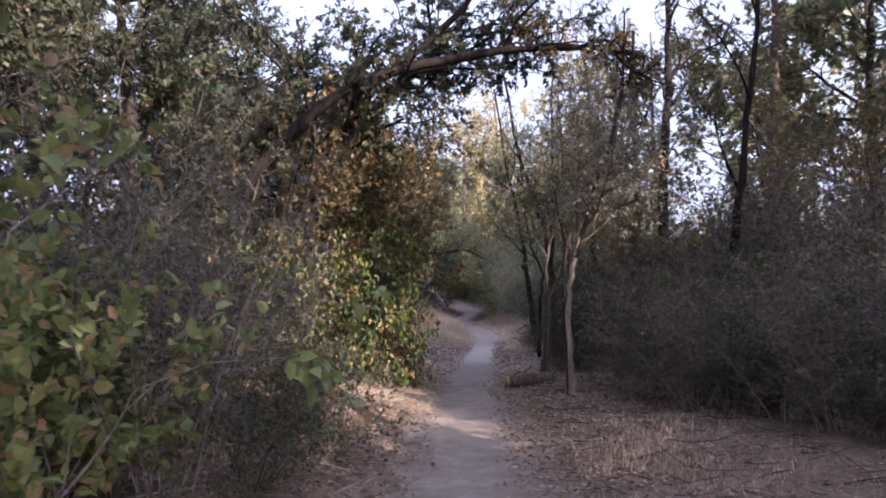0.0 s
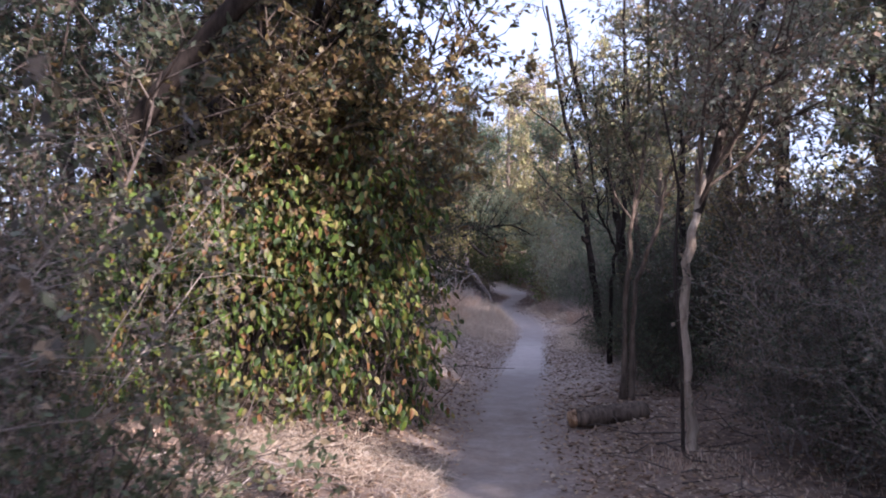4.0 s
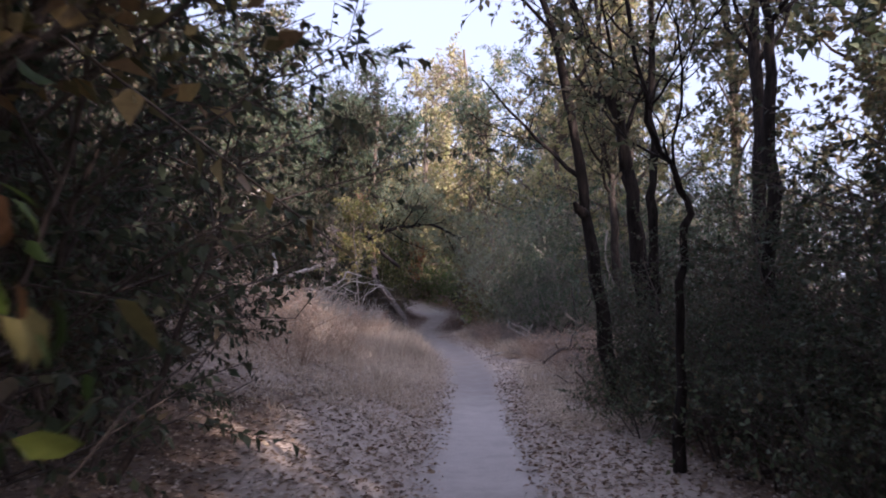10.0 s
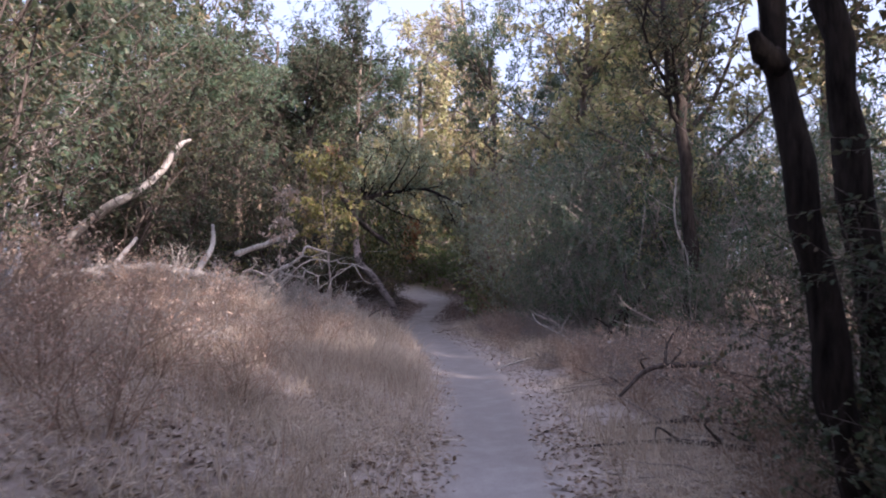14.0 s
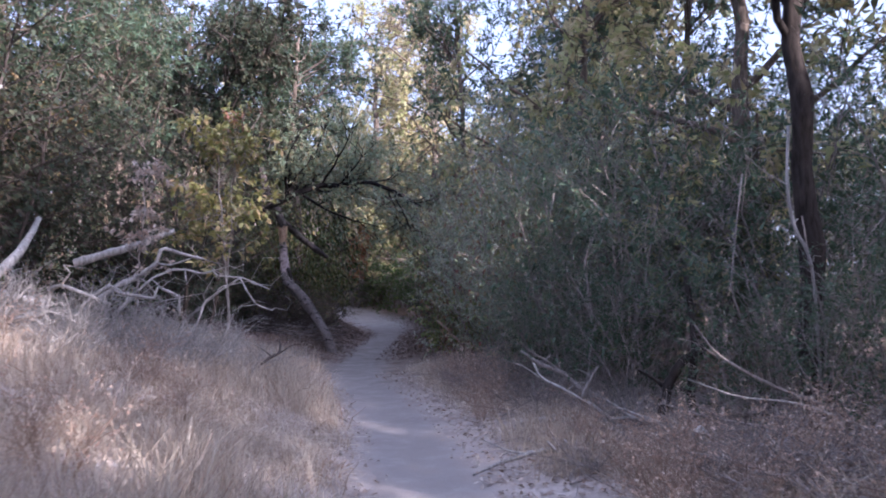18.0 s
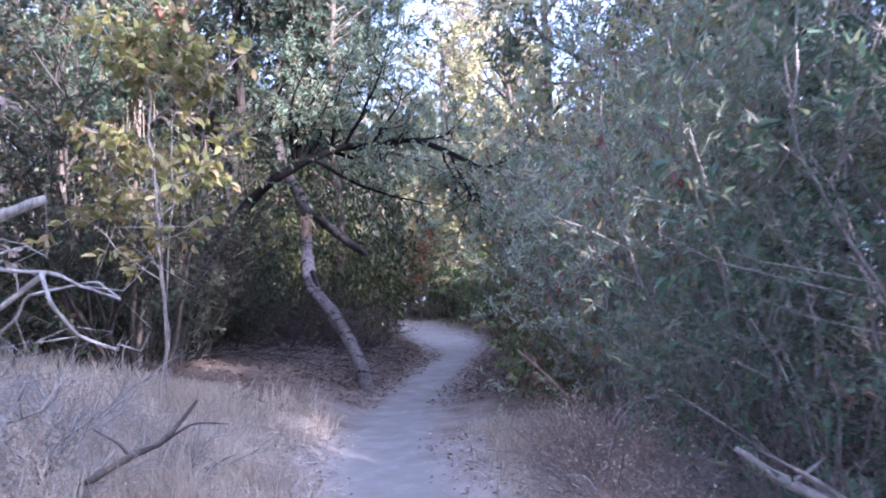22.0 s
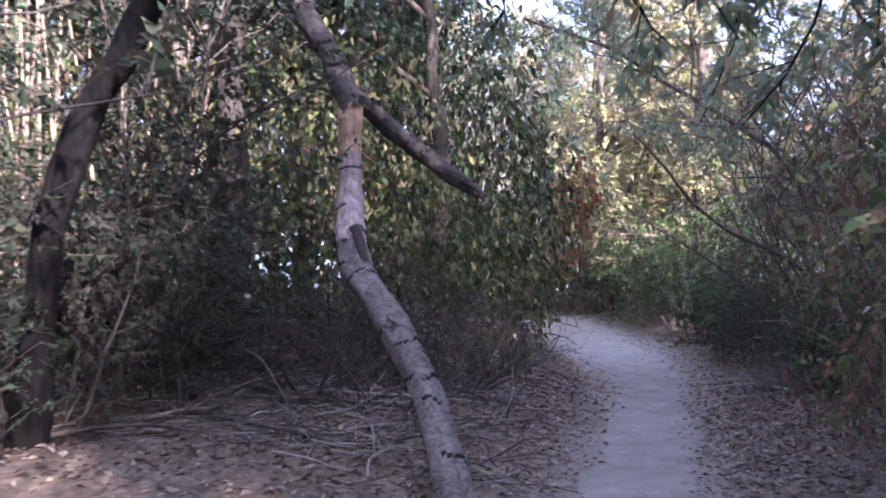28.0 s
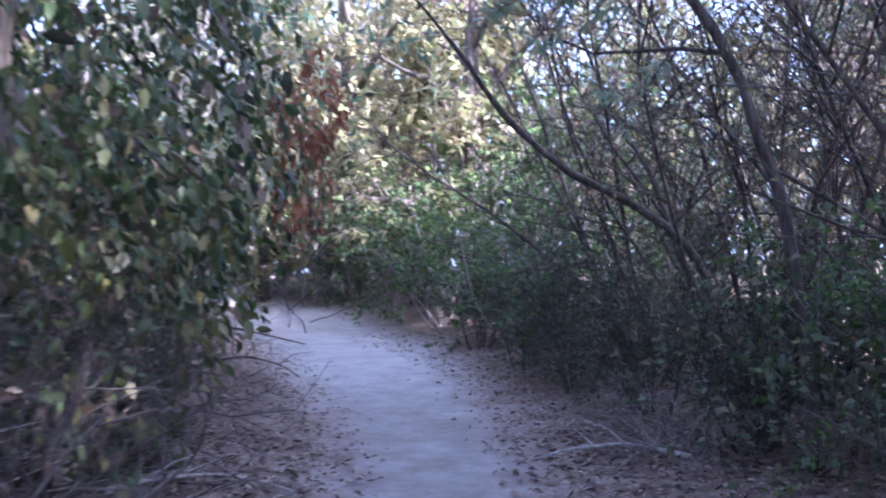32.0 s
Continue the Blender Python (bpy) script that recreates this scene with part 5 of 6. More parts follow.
for k, line in enumerate([
    [(1.92, 31.8, 0.82, 0.009), (2.05, 31.72, 0.70, 0.011), (2.2, 31.66, 0.55, 0.012), (2.36, 31.6, 0.36, 0.013), (2.44, 31.55, 0.2, 0.013)],
    [(2.25, 30.2, 0.14, 0.011), (2.35, 30.35, 0.42, 0.010), (2.5, 30.3, 0.62, 0.009), (2.75, 30.25, 0.58, 0.008), (3.0, 30.2, 0.40, 0.006)],
    [(2.4, 30.9, 0.16, 0.014), (2.45, 30.7, 0.5, 0.012), (2.7, 30.6, 0.6, 0.01), (2.95, 30.7, 0.35, 0.006)],
    [(3.1, 26.0, 0.96, 0.006), (3.24, 26.0, 0.76, 0.009), (3.6, 26.0, 0.55, 0.011), (4.0, 26.0, 0.40, 0.013), (4.4, 26.0, 0.2, 0.014)],
    [(2.3, 27.3, 0.62, 0.008), (2.34, 27.25, 0.5, 0.012), (2.55, 27.2, 0.40, 0.015), (2.8, 27.15, 0.24, 0.018), (2.95, 27.1, 0.1, 0.02)],
    [(2.66, 27.18, 0.34, 0.018), (2.72, 27.1, 0.52, 0.013), (2.76, 27.05, 0.60, 0.008)],
    [(2.45, 28.6, 0.62, 0.012), (2.6, 28.5, 0.5, 0.022), (2.78, 28.35, 0.44, 0.026), (2.95, 28.1, 0.26, 0.028), (3.05, 27.95, 0.12, 0.03)],
    [(3.0, 28.3, 0.15, 0.02), (3.1, 28.3, 0.9, 0.016), (3.0, 28.25, 1.5, 0.012), (3.2, 28.2, 1.9, 0.007)],
    [(4.12, 26.55, 2.4, 0.012), (4.06, 26.5, 1.95, 0.013), (4.09, 26.5, 1.65, 0.013), (4.21, 26.45, 1.38, 0.012), (4.2, 26.4, 0.3, 0.012)],
    [(2.05, 22.0, 0.32, 0.012), (2.3, 22.2, 0.48, 0.018), (2.5, 22.25, 0.5, 0.022), (2.9, 22.4, 0.48, 0.025), (3.4, 22.6, 0.2, 0.03)],
    [(2.45, 22.2, 0.5, 0.012), (2.5, 22.3, 0.65, 0.01), (2.62, 22.35, 0.78, 0.006)],
    [(3.62, 26.3, 2.0, 0.006), (3.54, 26.3, 1.5, 0.006), (3.5, 26.3, 1.2, 0.007), (3.58, 26.3, 0.95, 0.007), (3.75, 26.3, 0.7, 0.007), (3.8, 26.3, 0.2, 0.007)],
    [(4.05, 26.3, 1.7, 0.005), (4.1, 26.3, 1.3, 0.006), (4.2, 26.3, 0.9, 0.006), (4.15, 26.3, 0.2, 0.006)],
    [(3.3, 27.2, 0.05, 0.05), (3.36, 27.2, 0.4, 0.042), (3.5, 27.2, 0.62, 0.036), (3.75, 27.25, 0.72, 0.03), (4.0, 27.3, 1.1, 0.022)],
    [(3.6, 27.15, 0.05, 0.04), (3.55, 27.2, 0.35, 0.036), (3.62, 27.2, 0.7, 0.03), (3.58, 27.25, 1.3, 0.022)],
    [(3.0, 25.9, 0.62, 0.005), (3.3, 25.85, 0.5, 0.007), (3.7, 25.8, 0.46, 0.008), (4.1, 25.8, 0.3, 0.009)],
    [(2.75, 25.7, 0.5, 0.004), (3.0, 25.6, 0.42, 0.006), (3.35, 25.5, 0.36, 0.007), (3.7, 25.45, 0.2, 0.008)],
    [(-0.1, 42.2, 0.95, 0.010), (0.3, 42.1, 0.98, 0.008), (0.55, 42.0, 0.92, 0.006), (0.78, 41.95, 0.86, 0.003)],
    [(0.1, 42.1, 0.75, 0.009), (0.4, 42.0, 0.80, 0.007), (0.62, 41.95, 0.74, 0.005), (0.74, 41.9, 0.66, 0.003)],
    [(3.55, 42.5, 0.34, 0.014), (3.7, 42.5, 0.42, 0.016), (3.9, 42.45, 0.40, 0.012)],
    [(2.92, 25.6, 0.1, 0.05), (2.92, 25.58, 0.25, 0.05), (2.91, 25.56, 0.36, 0.046)],
    [(-0.05, 28.7, 0.55, 0.013), (0.02, 28.95, 0.6, 0.016), (0.08, 29.2, 0.62, 0.014), (0.0, 29.9, 0.72, 0.007)],
]):
    branch_rng = np.random.default_rng(700 + k)
    shoots = []
    for mx, my, mz, mr in line[1:-1]:
        a, ln = branch_rng.uniform(0, 6.28), branch_rng.uniform(0.12, 0.34)
        shoots.append([(mx, my, mz, mr * 0.5), (mx + math.cos(a) * ln * 0.5, my + math.sin(a) * ln * 0.3, mz + ln * 0.3, mr * 0.35), (mx + math.cos(a + 0.5) * ln, my + math.sin(a + 0.5) * ln * 0.5, mz + ln * branch_rng.uniform(0.1, 0.7), mr * 0.15)])
    tagged(branch_line("dry_branch", "dry bent branch caught in the undergrowth", "branch", [line] + shoots, ["cane", "twig", "twig", "twig", "deadwood", "deadwood", "twig", "twig", "deadwood", "twig_dark", "twig_dark", "twig", "twig", "bark_dark", "bark_dark", "deadwood", "twig", "twig_dark", "twig_dark", "deadwood", "deadwood", "twig_dark"][k], 7, 500 + k, 0.07, ("stick", "side_shoot")), "", "", "dry branches")

weed = shrub("dry_weed", "brittle reddish-brown dry weed on the bank", 54, 0.75, 0.6, 10, 7, 4, 3, 0.03, 0.5, "straw_red", "weed", 0.0, 0.7, KITE, 0.009, 0.15, 0.0, "dry weeds")
spread_copies(weed, [(-0.9, 20.2, 0, 0.9), (-1.5, 21.0, 80, 1.1), (-2.1, 20.4, 160, 1.2), (-1.1, 21.8, 240, 0.9), (-2.0, 22.0, 320, 1.2), (-2.8, 21.2, 40, 1.3), (-0.5, 21.4, 120, 0.7), (-1.6, 23.2, 200, 1.0), (-2.6, 23.4, 280, 1.2), (-0.7, 23.0, 10, 0.8), (-3.2, 24.6, 90, 1.2), (-0.4, 24.6, 170, 0.7), (-1.4, 25.0, 250, 0.9), (-2.4, 25.6, 330, 1.0), (-0.7, 27.2, 50, 0.7), (-1.7, 27.0, 130, 0.8), (2.5, 20.6, 210, 0.8), (2.7, 21.6, 290, 0.9), (2.4, 22.7, 20, 0.7), (3.2, 23.6, 100, 0.9), (2.5, 24.8, 180, 0.7), (2.4, 26.3, 260, 0.6), (3.0, 22.2, 340, 0.9), (2.5, 25.2, 60, 0.6), (2.9, 25.4, 150, 0.65), (3.3, 25.1, 260, 0.7), (2.6, 25.8, 20, 0.5), (3.1, 26.0, 330, 0.55), (3.7, 25.4, 90, 0.7), (2.3, 24.4, 200, 0.5), (2.8, 24.6, 310, 0.6), (3.5, 24.3, 40, 0.7), (2.3, 28.9, 60, 0.6), (2.1, 30.3, 140, 0.6), (2.0, 31.0, 30, 0.55), (2.3, 30.9, 100, 0.7), (2.25, 29.6, 230, 0.7), (2.5, 30.0, 300, 0.8), (2.05, 29.3, 10, 0.45), (2.15, 31.8, 80, 0.55), (2.0, 28.2, 190, 0.5), (-1.8, 24.2, 15, 0.9), (-0.2, 26.0, 75, 0.6), (-2.9, 26.8, 95, 1.0), (3.6, 21.2, 215, 1.0), (2.2, 19.7, 35, 0.6)])

tree("yellowing_sapling", "young sapling with hanging yellow-green leaves", 61, [(-0.95, 32.0, 0.3), (-0.93, 32.0, 1.4), (-1.0, 32.0, 2.3), (-1.08, 32.0, 3.4)], 0.018, 0.008, 16, 0.95, 0.36, 5, 4, 6, 0.10, 0.6, "yellow", "twig", 0.1, 0.6, OVAL3, group="saplings")
tree("reddening_sapling", "thin sapling with a few red-brown leaves at its top", 63, [(-0.98, 32.1, 0.3), (-0.94, 32.1, 1.6), (-0.86, 32.06, 2.8), (-0.78, 32.03, 3.6)], 0.009, 0.005, 5, 0.32, 0.88, 4, 3, 5, 0.07, 0.6, "vine_red", "twig", 0.1, 0.6, OVAL3, group="saplings")
tree("pale_dry_sapling", "thin sapling with pale dried leaves", 62, [(-1.65, 30.2, 0.7), (-1.6, 30.2, 1.6), (-1.5, 30.2, 2.7)], 0.014, 0.006, 8, 0.5, 0.3, 4, 3, 5, 0.07, 0.6, "pale", "twig", 0.1, 0.6, OVAL3, group="saplings")

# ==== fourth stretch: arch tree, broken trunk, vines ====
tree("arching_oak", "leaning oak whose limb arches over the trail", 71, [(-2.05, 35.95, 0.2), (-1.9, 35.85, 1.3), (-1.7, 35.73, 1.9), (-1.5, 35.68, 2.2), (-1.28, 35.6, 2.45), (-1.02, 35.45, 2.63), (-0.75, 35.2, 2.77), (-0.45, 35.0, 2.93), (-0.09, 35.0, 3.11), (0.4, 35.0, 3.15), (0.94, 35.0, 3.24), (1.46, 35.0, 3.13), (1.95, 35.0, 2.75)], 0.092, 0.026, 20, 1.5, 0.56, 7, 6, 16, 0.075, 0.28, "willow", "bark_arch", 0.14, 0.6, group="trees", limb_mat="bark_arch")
tree("arching_willow_tree", "willow tree bending over the trail", 75, [(3.3, 40.4, 0.1), (3.2, 40.4, 1.4), (2.9, 40.5, 2.6), (1.8, 40.6, 3.4), (1.1, 40.6, 3.9), (0.3, 40.5, 4.2)], 0.032, 0.014, 12, 1.5, 0.3, 7, 6, 15, 0.085, 0.28, "willow", "bark_soft", 0.06, 0.65, group="trees")
broken = thing("broken_leaning_trunk", "bent grey trunk with torn bark and a hanging broken limb", "tree trunk")


def split_bark(name, line, seed, mat, crack_mat, cracks, rings=120, sides=20, groove=0.16, label=""):
    """A length of trunk with ring cracks part of the way round, a groove along it and rough bark."""
    rng = np.random.default_rng(seed)
    ln = np.array(line, float)
    t0, tt = np.linspace(0, 1, len(ln)), np.linspace(0, 1, rings)
    c = np.stack([np.interp(tt, t0, ln[:, q]) for q in range(4)], -1)
    for _ in range(rings // 12):
        c[1:-1] = (c[:-2] + 2 * c[1:-1] + c[2:]) / 4
    v, f = tubes(c[None, :, :3], c[None, :, 3], sides)
    T, A = np.meshgrid(tt, np.arange(sides) * 2 * math.pi / sides, indexing="ij")
    r = 1 + 0.10 * np.sin(A * 2 + 3 * np.sin(T * 6)) + 0.05 * np.sin(A * 5 + 4 * np.sin(T * 9)) + 0.04 * np.sin(A * 3 + T * 40) * np.sin(T * 57) + rng.normal(0, 0.03, T.shape)
    for place in (0.6, 1.9, 3.4, 5.0):
        r -= groove * np.exp(-((np.angle(np.exp(1j * (A - place - 0.5 * np.sin(T * 5)))) / 0.2) ** 2))
    deep = np.zeros(T.shape, bool)
    for _ in range(cracks):
        a0, t1, half = rng.uniform(0, 2 * math.pi), rng.uniform(0.06, 0.95), rng.uniform(0.5, 1.5)
        off = np.angle(np.exp(1j * (A - a0)))
        hit = (np.abs(off) < half) & (np.abs(T - t1 - 0.006 * np.sin(A * 4 + a0)) < 0.55 / rings)
        deep |= hit
        r += 0.05 * (np.abs(off) < half) * np.exp(-(((T - t1 - 1.5 / rings) / (1.2 / rings)) ** 2))
    r[deep] -= 0.14
    mid = np.repeat(c[:, :3], sides, 0)
    v = mid + (v - mid) * r.reshape(-1, 1)
    me = smooth(mesh_np(name, v, f))
    me.materials.append(MAT[mat])
    me.materials.append(MAT[crack_mat])
    # crack faces take a darker bark that paints in the shade inside them
    me.polygons.foreach_set("material_index", deep[:-1].ravel().astype(np.int32))
    return part(name, me, mat, broken, label)


lower = split_bark("trunk", [(0.30, 35.75, 0.05, 0.125), (0.27, 35.8, 0.3, 0.092), (0.19, 35.95, 0.5, 0.086), (0.0, 36.5, 0.74, 0.092), (-0.14, 36.65, 0.95, 0.09), (-0.28, 36.8, 1.14, 0.09), (-0.44, 37.0, 1.3, 0.096), (-0.6, 37.2, 1.45, 0.10), (-0.68, 37.3, 1.66, 0.09)], 5, "bark_peel", "bark_shaded", 20, 220, 22)
split_bark("peeled_trunk", [(-0.67, 37.29, 1.63, 0.094), (-0.72, 37.45, 1.9, 0.088), (-0.745, 37.55, 2.1, 0.085), (-0.755, 37.59, 2.3, 0.082)], 6, "peeled", "bark_limb", 6, 60, 20, 0.12, "peeled pinkish wood")
split_bark("torn_wood", [(-0.755, 37.59, 2.26, 0.085), (-0.76, 37.6, 2.4, 0.078), (-0.752, 37.6, 2.55, 0.084), (-0.75, 37.6, 2.66, 0.08)], 7, "splinter", "splinter", 0, 40, 22, 0.2, "torn pale wood fibres")
split_bark("upper_trunk", [(-0.75, 37.6, 2.62, 0.09), (-0.87, 37.6, 2.98, 0.088), (-1.09, 37.6, 3.35, 0.08), (-1.2, 37.7, 3.9, 0.05)], 8, "bark_limb", "bark_shaded", 7, 70)
split_bark("hanging_limb", [(-0.78, 37.65, 2.78, 0.072), (-0.5, 37.9, 2.5, 0.068), (-0.16, 37.9, 2.22, 0.062), (0.0, 37.9, 2.1, 0.056), (0.15, 37.9, 2.0, 0.026)], 9, "bark_limb", "bark_shaded", 8, 70)
split_bark("bark_flap", [(-0.62, 37.22, 1.76, 0.04), (-0.57, 37.2, 1.6, 0.036), (-0.52, 37.2, 1.42, 0.018), (-0.5, 37.2, 1.33, 0.006)], 10, "bark_limb", "bark_shaded", 2, 30, 10)
fr = np.random.default_rng(11)
for k in range(26):
    a, z = fr.uniform(0, 2 * math.pi), fr.uniform(2.3, 2.68)
    o = np.array([math.cos(a), math.sin(a), 0])
    p0 = np.array([-0.755, 37.6, z]) + o * 0.075
    d = o * fr.uniform(0.3, 1.0) + np.array([fr.normal(0, 0.4), fr.normal(0, 0.4), fr.normal(-0.5, 0.5)])
    fib = grow(fr, p0[None], d[None], np.array([fr.uniform(0.06, 0.22)]), 5, 0.3, -0.1)
    part("fibre", mesh_np("fibre", *tubes(fib, np.linspace(0.0045, 0.001, 5)[None], 4)), "splinter", broken)
vine_mass(
    "shaded_vine_thicket", "wall of climbing vines with large drooping green and brown leaves", 22,
    [(-0.5, 42.2, 2.2, 1.2, 1.3, 1.9), (-1.6, 41.0, 2.3, 1.4, 1.3, 2.1), (-2.9, 40.2, 2.2, 1.4, 1.2, 2.1), (-4.2, 39.4, 2.2, 1.5, 1.2, 2.2), (-0.15, 43.6, 2.5, 0.8, 1.0, 1.4), (-1.0, 42.6, 3.8, 1.6, 1.3, 1.7), (-3.0, 41.5, 3.8, 1.8, 1.3, 1.7), (-0.75, 41.5, 0.9, 0.8, 0.8, 0.9)],
    15500, 0.13, "vine_shade", "twig_dark", 160, 220, (-0.6, 40.2, 1.0, 1.0, 44.4, 3.2),
)
vine_mass(
    "vine_curtain", "curtain of climbing vines with small olive and yellowing leaves", 26,
    [(-1.1, 39.7, 1.75, 1.1, 0.7, 1.1), (-2.5, 39.1, 1.8, 1.3, 0.7, 1.25), (-0.1, 40.9, 1.5, 0.6, 0.8, 0.95), (-3.9, 38.4, 1.7, 1.2, 0.7, 1.2), (-1.9, 39.6, 3.0, 1.5, 0.8, 1.0), (-1.3, 39.3, 0.85, 1.0, 0.6, 0.55), (-0.15, 40.5, 0.8, 0.5, 0.6, 0.6), (-2.7, 38.7, 0.95, 1.2, 0.6, 0.6)],
    8600, 0.098, "vine_curtain", "twig_dark", 120, 0, None,
)
vine_mass("dead_vine_spray", "hanging spray of rust-brown dead vine leaves", 24, [(0.8, 43.6, 2.75, 0.35, 0.35, 0.5), (0.7, 43.8, 2.1, 0.3, 0.35, 0.45)], 420, 0.11, "rust", "twig_dark", 14, 0, None)
vine_mass("reddening_vine", "vine with red, orange and yellow leaves climbing over the willows", 25, [(2.35, 30.9, 2.2, 0.35, 0.5, 0.9), (2.45, 31.2, 1.3, 0.4, 0.5, 0.7), (2.75, 31.9, 2.1, 0.4, 0.7, 1.1), (2.7, 30.2, 1.9, 0.35, 0.4, 0.6)], 760, 0.075, "vine_red", "twig", 5, 0, None)
vine_mass("roadside_vine", "vine with green, rust and brown leaves hanging beside the trail", 23, [(2.6, 36.6, 1.4, 0.6, 0.9, 1.5), (2.9, 37.8, 1.2, 0.6, 0.7, 1.4), (2.35, 35.1, 1.2, 0.5, 0.7, 1.3), (2.4, 34.0, 1.0, 0.5, 0.6, 1.1), (2.4, 33.1, 0.6, 0.4, 0.5, 0.6)], 5200, 0.078, "vine_road", "twig", 60, 0, None)


def cane_clump(seed, x, y, n, h):
    """Upright dry canes from one root, each a stalk of its own."""
    rng = np.random.default_rng(seed)
    lines = []
    for _ in range(n):
        bx, by = x + rng.normal(0, 0.3), y + rng.normal(0, 0.3)
        lx, ly, hh = rng.normal(0, 0.25), rng.normal(0, 0.2), h * rng.uniform(0.7, 1.1)
        z = float(land(bx, by))
        r = rng.uniform(0.010, 0.018)
        lines.append([(bx, by, z - 0.05, r), (bx + lx * 0.4, by + ly * 0.4, z + hh * 0.5, r * 0.9), (bx + lx, by + ly, z + hh, r * 0.4)])
    return tagged(branch_line("cane_clump", "clump of tall dry upright canes", "cane", lines, "cane", 5, seed, 0.02, ("cane", "cane")), "", "", "canes")


for k, (x, y, n, h) in enumerate([(-3.5, 37.9, 13, 4.2), (-4.2, 38.4, 13, 4.6), (-4.9, 37.4, 12, 4.4), (-3.0, 39.0, 10, 4.2)]):
    cane_clump(400 + k, x, y, n, h)
elder = shrub("bare_arching_shrub", "tall nearly bare shrub with long arching grey stems", 72, 4.6, 2.1, 12, 10, 5, 3, 0.05, 0.5, "gold", "bark_soft", -0.02, 0.7, KITE, 0.027, 0.25, 0.0)
spread_copies(elder, [(3.9, 42.0, 0, 1.0), (4.8, 40.6, 90, 1.05), (4.1, 44.2, 200, 1.0), (5.6, 42.6, 300, 1.1), (5.0, 38.6, 30, 1.0), (4.5, 39.6, 140, 0.85), (4.7, 43.3, 250, 0.95), (3.7, 38.0, 60, 0.7), (4.3, 11.4, 110, 0.62), (3.4, 12.2, 200, 0.55), (5.6, 10.9, 310, 0.75), (4.9, 9.2, 20, 0.55)])
branch_line("leaning_bare_stem", "long bare grey stem leaning out towards the trail", "branch", [[(3.9, 42.0, 0.1, 0.04), (3.49, 42.0, 1.4, 0.035), (3.02, 42.0, 1.73, 0.03), (2.55, 42.0, 1.96, 0.026), (2.13, 42.0, 2.33, 0.022), (1.86, 42.0, 2.75, 0.017), (1.49, 42.0, 3.2, 0.008)]], "twig_dark", 6)
thick = shrub("fresh_green_bush", "rounded bush with fresh green leaves", 73, 2.4, 1.6, 9, 8, 4, 12, 0.095, 0.5, "bright", "twig", 0.04, 0.55, KITE, 0.018)
spread_copies(thick, [(3.15, 45.9, 0, 0.8), (2.6, 48.2, 100, 0.9), (2.0, 50.6, 200, 0.95), (3.2, 49.4, 20, 1.2), (1.6, 53.0, 60, 1.0), (4.6, 47.2, 300, 1.2), (1.4, 56.6, 10, 1.0), (0.2, 59.4, 60, 1.3), (2.9, 54.6, 160, 1.1), (-2.6, 52.0, 250, 1.0), (-1.8, 49.6, 290, 0.9), (-2.4, 57.6, 40, 1.2), (-0.7, 60.4, 130, 1.3), (-4.2, 55.2, 210, 1.1), (-5.6, 57.5, 300, 1.3), (4.2, 50.0, 40, 1.3), (3.2, 44.2, 70, 0.55), (-0.9, 47.4, 120, 1.1), (-2.4, 46.2, 220, 1.4), (3.6, 40.6, 170, 0.5)])

# ==== tall trees behind the thickets ====
tall = tree("tall_tree", "tall grey-barked tree with a loose sunlit crown", 81, [(0, 0, -0.1), (0.1, 0.05, 3), (0.0, 0.2, 6), (0.25, 0.1, 9), (0.3, 0, 12)], 0.15, 0.04, 12, 3.2, 0.28, 7, 6, 11, 0.20, 0.55, "tall", "bark", 0.05, 0.6, BLADE, group="tall trees")
spread_copies(
    tall,
    [(7.3, 37.7, 0, 1.1), (8.4, 30.4, 140, 0.95), (-5.4, 40.5, 220, 0.9), (-9.0, 30.0, 20, 1.0), (-8.0, 14.0, 100, 1.0), (-6.4, 10.2, 310, 0.85), (-7.5, 3.5, 60, 0.9), (7.4, 17.8, 280, 0.95), (9.5, 13.0, 30, 1.0), (7.6, 10.6, 150, 0.8)]
    + [(-6.5, 48.0, 120, 0.9), (-10.0, 40.0, 10, 1.0)]
    + [(12.0, 17.0, 10, 1.0), (14.0, 25.0, 130, 1.1), (-12.0, 20.0, 250, 1.1)],
)
tree("bare_weeping_tree", "tall slender tree with pinkish hanging bare twigs", 88, [(4.05, 53.0, 0.5), (4.0, 53.0, 4.0), (3.85, 53.0, 8.0), (3.75, 53.0, 10.5), (3.5, 53.0, 14.0)], 0.17, 0.07, 14, 3.2, 0.45, 7, 6, 1, 0.12, 0.4, "pale", "bark", -0.16, 0.5, BLADE, group="tall trees")
sunny = tree("light_green_tree", "leafy tree whose crown colour is lightened for sunlight", 86, [(0, 0, -0.1), (0.1, 0.1, 2.0), (-0.1, 0.0, 4.5), (0.2, 0.1, 7.5)], 0.16, 0.05, 16, 2.9, 0.15, 7, 6, 11, 0.17, 0.5, "sunny", "bark", 0.05, 0.7, BLADE, group="sunlit trees")
